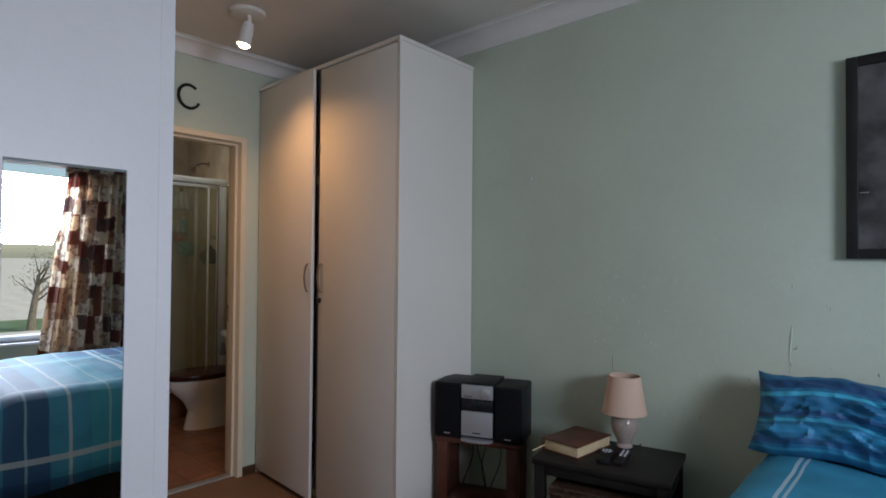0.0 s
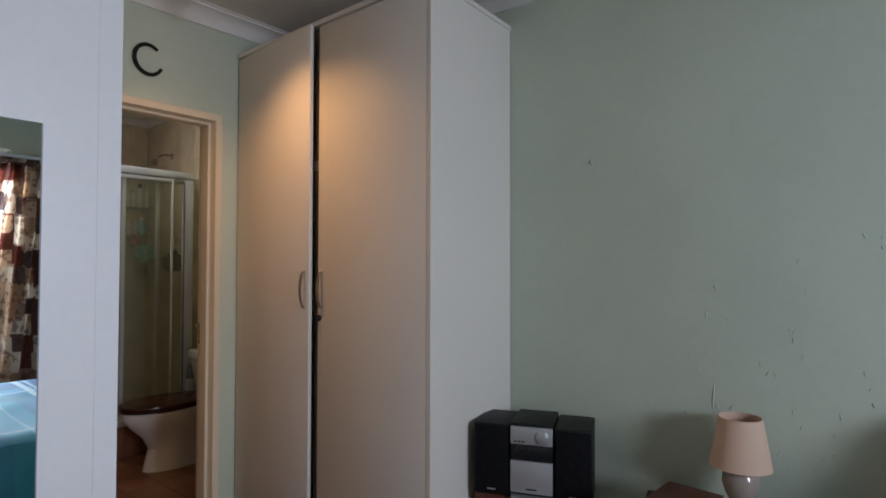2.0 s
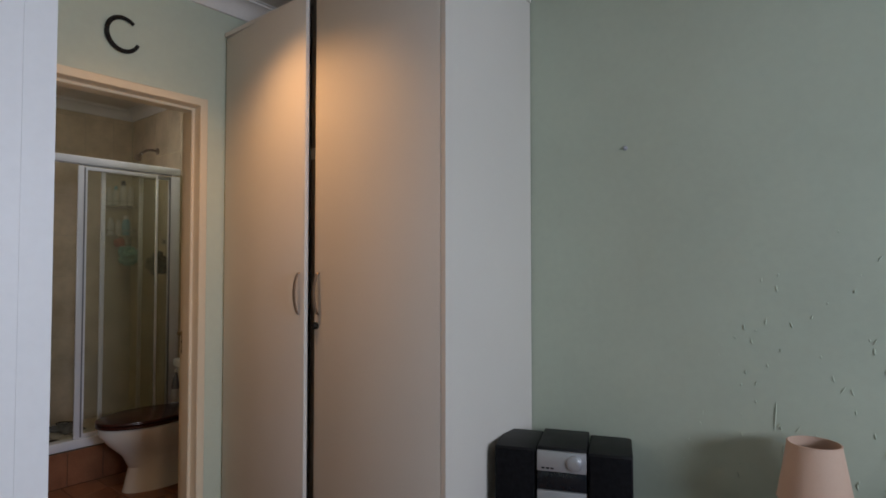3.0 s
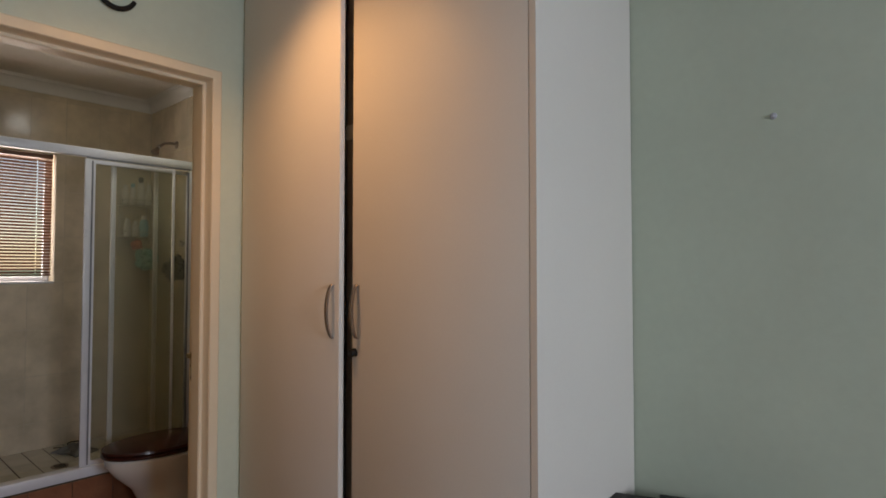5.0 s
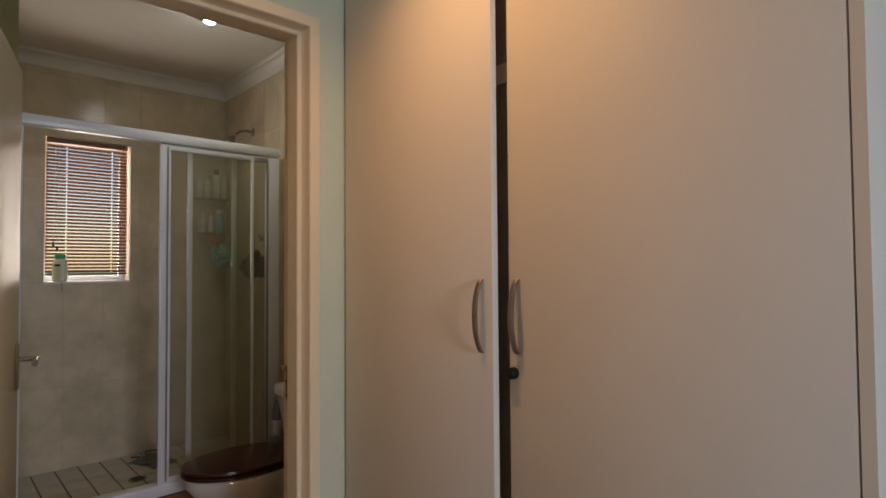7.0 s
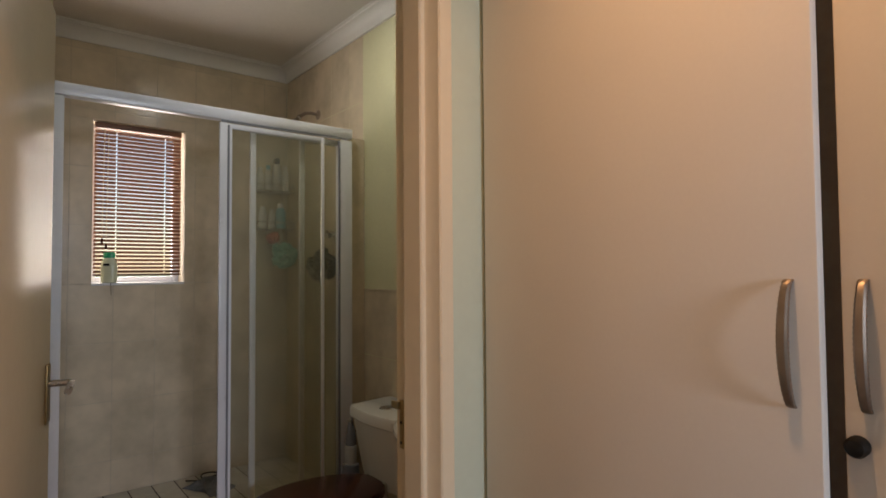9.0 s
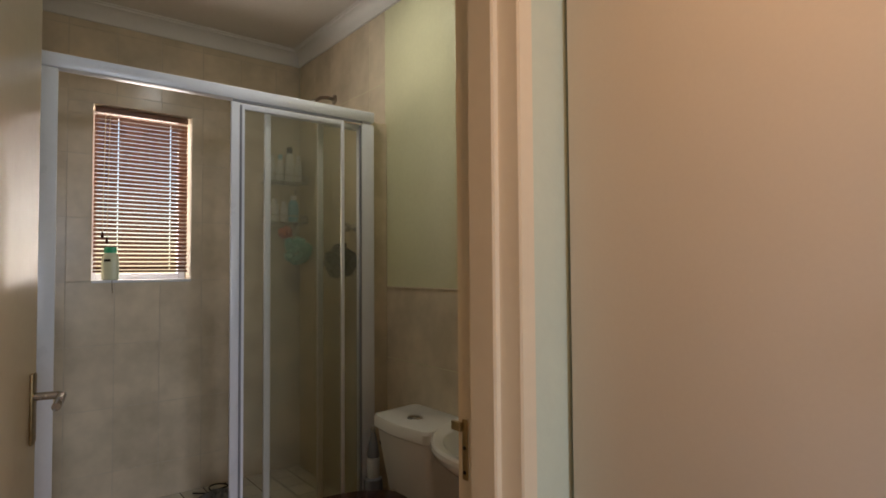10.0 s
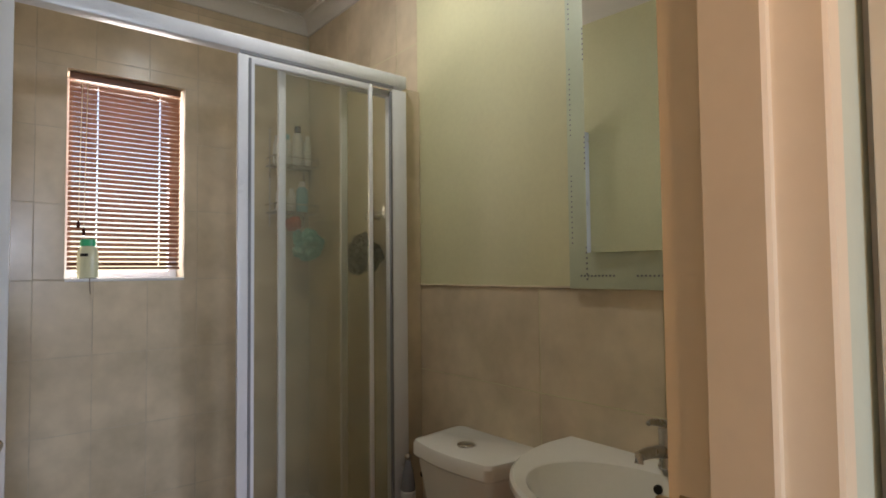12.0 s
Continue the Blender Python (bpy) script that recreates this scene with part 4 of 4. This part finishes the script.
bmir = thing("bathroom_mirror", pose(-3.86, YB, 1.68), "mirror with a wide frosted border above the basin", "mirror")
part("border", B(-0.300, -0.022, -0.435, 0.285, -0.016, 0.50, 0.001), FROSTED, bmir, "frosted glass border with etched dots")
part("backing", B(-0.20, -0.016, -0.33, 0.20, 0.0, 0.40), ALUGREY, bmir)
part("silvered_pane", B(-0.222, -0.034, -0.332, 0.222, -0.0225, 0.43), MIRROR, bmir, smooth=False).rotation_euler.z = radians(2.5)
bm = bmesh.new()
for k in range(60):
    z = -0.41 + 0.9 * k / 59
    if (k // 7) % 3 == 0:
        box(bm, -0.240, -0.0232, z, -0.235, -0.0219, z + 0.005)
    else:
        box(bm, -0.289, -0.0232, z, -0.285, -0.0219, z + 0.004)
for k in range(44):
    x = -0.26 + 0.52 * k / 43
    if (k // 5) % 3 < 2:
        box(bm, x, -0.0232, -0.40, x + 0.005, -0.0219, -0.395)
tagged(part("etched_dots", bm, ALUGREY, bmir), kind="stuff")

sh = thing("overhead_shower", pose(-5.455, YB - 0.0016, 2.280), "chrome shower head on a bent arm", "shower head")
part("flange", lathe(bmesh.new(), [(0.028, 0), (0.028, 0.004), (0.014, 0.012)], 24, Matrix.Rotation(radians(90), 4, "X")), SATIN, sh)
part("arm", tube(bmesh.new(), [(0, -0.006, 0), (0, -0.045, 0.004), (0, -0.085, -0.004), (0.004, -0.118, -0.028)], 0.0095, 12), SATIN, sh)
part("ball_joint", lathe(bmesh.new(), [(0.004, 0.014), (0.012, 0.008), (0.014, 0.0), (0.012, -0.008), (0.006, -0.012)], 18, Matrix.Translation((0.005, -0.126, -0.036))), CHROME, sh)
part("rose", lathe(bmesh.new(), [(0.010, 0.0), (0.015, -0.012), (0.026, -0.036), (0.029, -0.048), (0.025, -0.052)], 28, Matrix.Translation((0.006, -0.132, -0.042)) @ Matrix.Rotation(radians(-30), 4, "X")), SATIN, sh)


def window_bathroom():
    w = setting("window_2", B(XB - 0.18, BY0, BZ0, XB - 0.14, BY0 + 0.035, BZ1), ALU, "small bathroom window behind a venetian blind")
    part("window_frame", B(XB - 0.18, BY1 - 0.035, BZ0, XB - 0.14, BY1, BZ1, 0.003), ALU, w)
    for z in (BZ0, BZ1 - 0.035):
        part("window_frame", B(XB - 0.18, BY0 + 0.035, z, XB - 0.14, BY1 - 0.035, z + 0.035, 0.003), ALU, w)
    pane = part("pane", B(XB - 0.163, BY0 + 0.035, BZ0 + 0.035, XB - 0.158, BY1 - 0.035, BZ1 - 0.035), PANE, w)
    pane.visible_shadow = False
    part("window_sill", B(XB - 0.14, BY0 + 0.001, BZ0 - 0.01, XB + 0.004, BY1 - 0.001, BZ0 + 0.004, 0.002), PLASTICW, w)


window_bathroom()


def blind():
    b = thing("venetian_blind", pose(XB - 0.045, (BY0 + BY1) / 2, 0), "closed brown venetian blind in the bathroom window", "blind")
    W, top = 0.222, BZ1 - 0.004
    part("headrail", B(-0.014, -W, top - 0.030, 0.014, W, top, 0.002), BLINDWOOD, b)
    bm = bmesh.new()
    for y0, y1, c0 in ((-W, -0.1175, -1), (-0.1175, -0.1125, 0.3), (-0.1125, 0.1325, -1), (0.1325, 0.1375, 0.3), (0.1375, W, -1)):
        cs = [c0 + (1 - c0) * k / 4 for k in range(5)]
        rim = [(0.0125 * c, 0.0018 * (1 - c * c)) for c in cs] + [(0.0125 * c, 0.0018 * (1 - c * c) - 0.0007) for c in cs[::-1]]
        loft(bm, [[(x, y, z) for x, z in rim] for y in (y0, y1)])
    me = mesh("slat", bm, BLINDWOOD, True)
    n = 37
    for k in range(n):
        ob = new("slat", me)
        ob.parent = b
        ob.matrix_basis = pose(0, 0, BZ0 + 0.066 + (top - 0.05 - BZ0 - 0.066) * k / (n - 1), 0, -37, 0)
    part("bottom_rail", B(-0.012, -W, BZ0 + 0.042, 0.012, W, BZ0 + 0.054, 0.002), BLINDWOOD, b)
    for y in (-0.115, 0.135):
        part("ladder_cord", tube(bmesh.new(), [(0.0145, y, BZ0 + 0.04), (0.0145, y, top - 0.03)], 0.0006, 6), BLINDWOOD, b)
    for y, z in ((-0.185, 1.50), (-0.165, 1.47)):
        c = part("pull_cord", tube(bmesh.new(), [(0.020, y + 0.008, top - 0.03), (0.020, y, z + 0.03)], 0.0013, 6), PAPER, b)
        part("cord_tassel", lathe(bmesh.new(), [(0.003, 0.032), (0.006, 0.026), (0.007, 0.004), (0.005, 0.0)], 12, Matrix.Translation((0.020, y, z))), SEATWOOD, c)


blind()


def bottle(name, m, label, r, h, cap, body, capmat, flat=0.6, group=""):
    b = thing(name, m, label, "bottle", group)
    prof = [(0.80, 0), (0.95, 0.02), (1.0, 0.15), (1.0, 0.55), (0.92, 0.72), (0.62, 0.82)]
    rings = [[(r * f * math.cos(2 * math.pi * k / 24), r * f * flat * math.sin(2 * math.pi * k / 24), h * z) for k in range(24)] for f, z in prof]
    part("body", loft(bmesh.new(), rings), body, b)
    rings = [[(r * f * math.cos(2 * math.pi * k / 24), r * f * flat * math.sin(2 * math.pi * k / 24), h * z) for k in range(24)] for f, z in ((cap, 0.82), (cap, 0.97), (cap * 0.85, 1.0))]
    part("cap", loft(bmesh.new(), rings), capmat, b)
    return b


sb = bottle("shampoo_bottle", pose(XB - 0.016, 1.588, BZ0 + 0.004, 0, 0, 52), "cream shampoo bottle with a green cap on the window sill", 0.044, 0.168, 0.72, SHAMPOO, CAPGREEN)
part("label_bar", B(-0.016, -0.0282, 0.094, 0.016, -0.0246, 0.106, 0.0005), BLACKIRON, sb)


thread = tagged(new("thread", mesh("thread", tube(bmesh.new(), [(0, 0, 0.006), (0.010, 0.001, 0.004), (0.012, 0.002, -0.03), (0.0115, 0.004, -0.062)], 0.0016, 6), BARK, True)), "thin brown thread hanging over the window sill", "thread")
thread.location = (XB - 0.002, 1.592, BZ0)


def caddy():
    c = thing("shower_caddy", pose(XB + 0.002, 2.478, 1.44, 0, 0, 90), "wire caddy with two shelves of bottles", "shower caddy")
    for z in (0.17, 0.41):
        for y in (-0.005, -0.035, -0.065, -0.095, -0.125):
            part("wire", tube(bmesh.new(), [(-0.118, y, z), (0.118, y, z)], 0.003, 6), CHROME, c)
        for x in (-0.118, 0.118):
            part("wire", tube(bmesh.new(), [(x, -0.003, z), (x, -0.127, z), (x, -0.127, z + 0.04)], 0.003, 6), CHROME, c)
        part("guard_rail", tube(bmesh.new(), [(-0.118, -0.005, z + 0.04), (-0.118, -0.127, z + 0.04), (0.118, -0.127, z + 0.04), (0.118, -0.005, z + 0.04)], 0.003, 6), CHROME, c)
    for x in (-0.095, 0.095):
        part("upright", tube(bmesh.new(), [(x, -0.004, 0.10), (x, -0.004, 0.62)], 0.003, 6), CHROME, c)
    g = "bottles on the shower caddy"
    white, tall, blue = "white toiletry bottle on the wire caddy", "tall white bottle with a dark cap on the caddy", "pale blue bottle on the wire caddy"
    for y, z, r, h, bo, ca, lab in ((-0.080, 0.413, 0.024, 0.15, PLASTICW, PLASTICW, white), (-0.028, 0.413, 0.022, 0.165, PLASTICW, PLASTICB, white), (0.030, 0.413, 0.028, 0.215, PLASTICW, BLACKPLASTIC, tall), (0.085, 0.413, 0.022, 0.17, PLASTICW, PLASTICW, white), (-0.062, 0.173, 0.026, 0.14, PLASTICW, PLASTICW, white), (-0.004, 0.173, 0.022, 0.125, PLASTICW, PLASTICW, white), (0.055, 0.173, 0.032, 0.165, PLASTICB, PLASTICW, blue)):
        bottle("toiletry_bottle", pose(XB + 0.068, 2.478 + y, 1.44 + z, 0, 0, 90), lab, r, h, 0.6, bo, ca, 0.75, g)


caddy()


def puff(name, at, r, material, label, squash=(1, 1, 1)):
    bm = bmesh.new()
    rng = random.Random(len(name))
    for k in range(90):
        u, a = rng.uniform(-1, 1), rng.uniform(0, 6.283)
        q = math.sqrt(1 - u * u)
        d = Vector((q * math.cos(a) * squash[0], q * math.sin(a) * squash[1], u * squash[2])) * r * rng.uniform(0.6, 0.95)
        bmesh.ops.create_icosphere(bm, subdivisions=1, radius=r * rng.uniform(0.2, 0.34), matrix=Matrix.Translation(d))
    ob = tagged(new(name, mesh(name, bm, material, True)), label, "sponge")
    ob.location = at
    return ob


puff("bath_puff", (-5.775, 2.525, 1.445), 0.080, AQUA, "aqua mesh bath puff hanging under the caddy")
puff("bath_sponge", (-5.84, 2.48, 1.555), 0.045, ORANGE, "orange sponge hanging under the caddy", (1.3, 0.7, 0.7))
puff("bath_puff_dark", (-5.20, YB - 0.10, 1.375), 0.080, DARKPUFF, "charcoal mesh bath puff hanging on the tap")
tp = thing("shower_tap", pose(-5.16, YB, 1.55), "chrome shower mixer taps on the tiled wall", "tap")
for x in (-0.07, 0.07):
    part("handle", lathe(bmesh.new(), [(0.022, 0), (0.016, 0.015), (0.014, 0.035), (0.024, 0.042), (0.022, 0.06)], 18, Matrix.Translation((x, 0, 0)) @ Matrix.Rotation(radians(90), 4, "X")), CHROME, tp)
part("bar", tube(bmesh.new(), [(-0.07, -0.03, 0), (0.07, -0.03, 0)], 0.011, 12), CHROME, tp)

ph = thing("toilet_brush", pose(-4.845, YB - 0.125, 0), "toilet brush with a grey handle in a white holder", "toilet brush")
part("holder", lathe(bmesh.new(), [(0.055, 0), (0.058, 0.01), (0.046, 0.30), (0.040, 0.395), (0.034, 0.40)], 28), ALUGREY, ph)
part("collar", lathe(bmesh.new(), [(0.026, 0.40), (0.028, 0.405), (0.029, 0.485), (0.024, 0.492)], 24), PLASTICW, ph, "white plastic collar")
part("handle", lathe(bmesh.new(), [(0.027, 0.490), (0.028, 0.50), (0.022, 0.545), (0.013, 0.585), (0.009, 0.60)], 18), ALUGREY, ph)
part("knob", lathe(bmesh.new(), [(0.006, 0.598), (0.011, 0.606), (0.011, 0.614), (0.005, 0.622)], 14), CHROME, ph)

bl = thing("bathroom_spotlight", pose(-4.63, 1.93, ZCB), "brass ceiling fitting with a bare white bulb, switched on", "lamp")
part("base", lathe(bmesh.new(), [(0.055, 0), (0.055, -0.012), (0.045, -0.018)], 30), BRASSY, bl)
part("stem", tube(bmesh.new(), [(0, 0, -0.015), (0, 0, -0.050)], 0.009, 10), BRASSY, bl)
m = Matrix.Translation((0, 0.0, -0.052)) @ Matrix.Rotation(radians(86), 4, "X")
hd = part("head", lathe(bmesh.new(), [(0.010, 0.05), (0.022, 0.045), (0.026, -0.02), (0.028, -0.05), (0.024, -0.05)], 28, m), BRASSY, bl, "brass lamp holder")
part("bulb", lathe(bmesh.new(), [(0.020, -0.046), (0.027, -0.060), (0.031, -0.080), (0.027, -0.100), (0.012, -0.110)], 24, m), COOLBULB, hd, "glowing cool bulb")

dr = thing("floor_drain", pose(-5.415, 1.90, 0.144), "dark round drain grate in the shower floor", "drain")
part("rim", lathe(bmesh.new(), [(0.048, 0), (0.048, 0.003), (0.040, 0.004), (0.040, 0.001)], 28), SATIN, dr)
for k in range(5):
    part("slot", B(-0.032, -0.026 + 0.012 * k, 0.001, 0.032, -0.020 + 0.012 * k, 0.0042), BLACKIRON, dr)
pts = [(0.075 * math.cos(a), 0.055 * math.sin(a), 0.005 + 0.003 * a) for a in [0.30 * k for k in range(26)]] + [(0.02, -0.08, 0.012), (-0.04, -0.13, 0.006)]
coil = tagged(new("hose", mesh("hose", tube(bmesh.new(), pts, 0.004, 8), BLACKPLASTIC, True)), "thin dark hose coiled on the shower floor", "hose")
coil.location = (-5.80, 2.10, 0.144)


def floor_cloth():
    bm = bmesh.new()
    n = 22
    grid = []
    for j in range(n + 1):
        row = []
        for i in range(n + 1):
            u, v = i / n * 2 - 1, j / n * 2 - 1
            fall = max(0.0, 1 - u * u) * max(0.0, 1 - v * v)
            ridge = (1 - abs(noise.noise(Vector((u * 2.3 + v, v * 2.1 - u, 2.7))))) ** 3
            wob = 1 + 0.22 * noise.noise(Vector((u * 1.5, v * 1.5, 9.1)))
            row.append(bm.verts.new((u * 0.11 * wob, v * 0.085 * wob, 0.003 + fall ** 0.5 * (0.022 + 0.035 * ridge))))
        grid.append(row)
    for a, b in zip(grid, grid[1:]):
        for k in range(n):
            bm.faces.new((a[k], a[k + 1], b[k + 1], b[k]))
    ob = tagged(new("cloth", mesh("cloth", bm, CLOTHGREY, True)), "crumpled grey cloth lying on the shower floor", "cloth")
    ob.modifiers.new("thick", "SOLIDIFY").thickness = 0.003
    ob.matrix_world = pose(-5.66, 2.055, 0.1445, 0, 0, 20)


floor_cloth()

# ---- outside ----
setting("ground", B(-400, -400, -0.55, 400, 400, -0.45), GRASS, "green lawn outside the windows")
setting("pavement_terrace", B(XE + 0.21, -9, -0.45, 11.4, 14, -0.30), PAVING, "pale paved terrace outside")
# made-up pale ground: its colour imitates the washed-out glare past the lawn
setting("pavement_yard", B(15.7, -390, -0.45, 390, 390, -0.43), PAVING, "pale sheet added for the overexposed glare beyond the lawn")


def tree(x, y):
    t = thing("tree", pose(x, y, -0.45) @ Matrix.Scale(0.68, 4), "small young tree on the lawn outside", "tree")
    rng = random.Random(11)
    part("trunk", tube(bmesh.new(), [(0, 0, 0), (0.02, 0.03, 0.5), (-0.03, 0.08, 1.0), (0.0, 0.16, 1.5), (0.05, 0.2, 2.0)], [0.15, 0.12, 0.105, 0.085, 0.05], 12), BARK, t)
    bm, lf = bmesh.new(), bmesh.new()
    for k in range(16):
        a, h = rng.uniform(0, 6.28), rng.uniform(1.0, 2.0)
        base = Vector((0, 0.12 * h, h))
        tip = base + Vector((math.cos(a) * 0.7, math.sin(a) * 0.7, rng.uniform(0.4, 0.95)))
        mid = (base + tip) / 2 + Vector((0, 0, -0.05))
        tube(bm, [base, mid, tip], [0.03, 0.018, 0.006], 6)
        for j in range(34):
            p = base.lerp(tip, rng.uniform(0.35, 1.15)) + Vector((rng.gauss(0, 0.14), rng.gauss(0, 0.14), rng.gauss(0, 0.12)))
            s = rng.uniform(0.02, 0.045)
            q = Matrix.Translation(p) @ Euler((rng.uniform(0, 6), rng.uniform(0, 6), rng.uniform(0, 6))).to_matrix().to_4x4()
            vs = [lf.verts.new(q @ Vector(c)) for c in ((-s, 0, 0), (0, -s * 0.4, 0.1 * s), (s, 0, 0), (0, s * 0.4, 0.1 * s))]
            lf.faces.new(vs)
    part("limbs", bm, BARK, t)
    part("crown", lf, LEAF, t, smooth=False)


tree(12.6, 3.35)
# unseen pale ground, added so the outside is bright behind the blind
setting("pavement_west", B(-16, -8, -0.45, XB - 0.23, 10, -0.30), PAVING, "unseen pale paving added to brighten the bathroom window")


# ---- tiles, last ----
def tiled(parent, name, cells, axis, at, depth, material, gap=0.003):
    """Single tiles on a wall or floor; cells are (u0, v0, u1, v1), cached by size."""
    cache = {}
    for u0, v0, u1, v1 in cells:
        w, h = round(u1 - u0 - gap, 4), round(v1 - v0 - gap, 4)
        if w < 0.008 or h < 0.008:
            continue
        if (w, h) not in cache:
            if axis == "x":
                bm = B(0, -w / 2, -h / 2, depth, w / 2, h / 2, min(0.0015, depth * 0.4), seg=1)
            elif axis == "y":
                bm = B(-w / 2, -depth, -h / 2, w / 2, 0, h / 2, min(0.0015, depth * 0.4), seg=1)
            else:
                bm = B(-w / 2, -h / 2, 0, w / 2, h / 2, depth, min(0.0015, depth * 0.4), seg=1)
            cache[w, h] = mesh(name, bm, material)
        ob = new(name, cache[w, h])
        ob.parent = parent
        cu, cv = (u0 + u1) / 2, (v0 + v1) / 2
        ob.location = {"x": (at, cu, cv), "y": (cu, at, cv), "z": (cu, cv, at)}[axis]


def split(u0, u1, v0, v1, us, vs, hole=None):
    """Cells of a grid of tiles; those that meet an opening are cut round it."""
    us = [u0] + [u for u in us if u0 + 0.01 < u < u1 - 0.01] + [u1]
    vs = [v0] + [v for v in vs if v0 + 0.01 < v < v1 - 0.01] + [v1]
    out = []
    for a, b in zip(us, us[1:]):
        for c, d in zip(vs, vs[1:]):
            if not hole or b <= hole[0] or a >= hole[2] or d <= hole[1] or c >= hole[3]:
                out.append((a, c, b, d))
                continue
            h0, k0, h1, k1 = hole
            out += [(a, c, b, min(d, k0)), (a, max(c, k1), b, d)]
            lo, hi = max(c, k0), min(d, k1)
            out += [(a, lo, min(b, h0), hi), (max(a, h1), lo, b, hi)]
    return [q for q in out if q[2] - q[0] > 0.012 and q[3] - q[1] > 0.012]


cols = [1.395 + 0.2107 * k for k in range(-2, 8)]
rowz = [0.005 + 0.3185 * k for k in range(0, 9)]
tiled(wall_window, "tile", split(YN, YB - 0.006, 0.14, ZCB - 0.08, cols, rowz, (BY0, BZ0, BY1, BZ1)), "x", XB, 0.0016, TILE, 0.0032)
xs = [-5.92 + 0.2107 * k for k in range(0, 13)]
tiled(wall_basin, "tile", split(XB + 0.006, -4.93, 0.14, ZCB - 0.08, xs, [0.2535, 0.584, 0.9145, 1.245, 1.5755, 1.906, 2.2365]), "y", YB, 0.0016, TILE, 0.0032)
tiled(wall_basin, "tile", split(-4.93, XDB - 0.01, 0.0, 1.245, [-4.93 + 0.2107 * 3, -4.93 + 0.2107 * 5, -4.93 + 0.2107 * 7], [0.2535, 0.584, 0.9145]), "y", YB, 0.0016, TILE, 0.0032)
setting("trim_dado", B(-4.93, YB - 0.007, 1.244, XDB - 0.01, YB, 1.251, 0.002), TILE, "pale bullnose edge on the tiled dado")
kerb = bpy.data.objects["trim_shower_kerb"]
tiled(kerb, "tile", split(YN, YB, 0.0, 0.213, [YN + 0.2 * k for k in range(1, 8)], []), "x", XS + 0.05, 0.006, TERRA)
bath = bpy.data.objects["floor_bathroom"]
tiled(bath, "tile", split(XS + 0.056, XD - 0.075, YL, YB, [XS + 0.056 + 0.2 * k for k in range(1, 9)], [YL + 0.2 * k for k in range(1, 9)]), "z", -0.006, 0.006, TERRA, 0.005)
flo = bpy.data.objects["floor_shower"]
tiled(flo, "tile", split(XB + 0.006, XS - 0.05, YN, YB - 0.006, [XB + 0.15 * k for k in range(1, 8)], [YN + 0.118 * k for k in range(1, 13)]), "z", 0.138, 0.006, SHOWERTILE, 0.007)
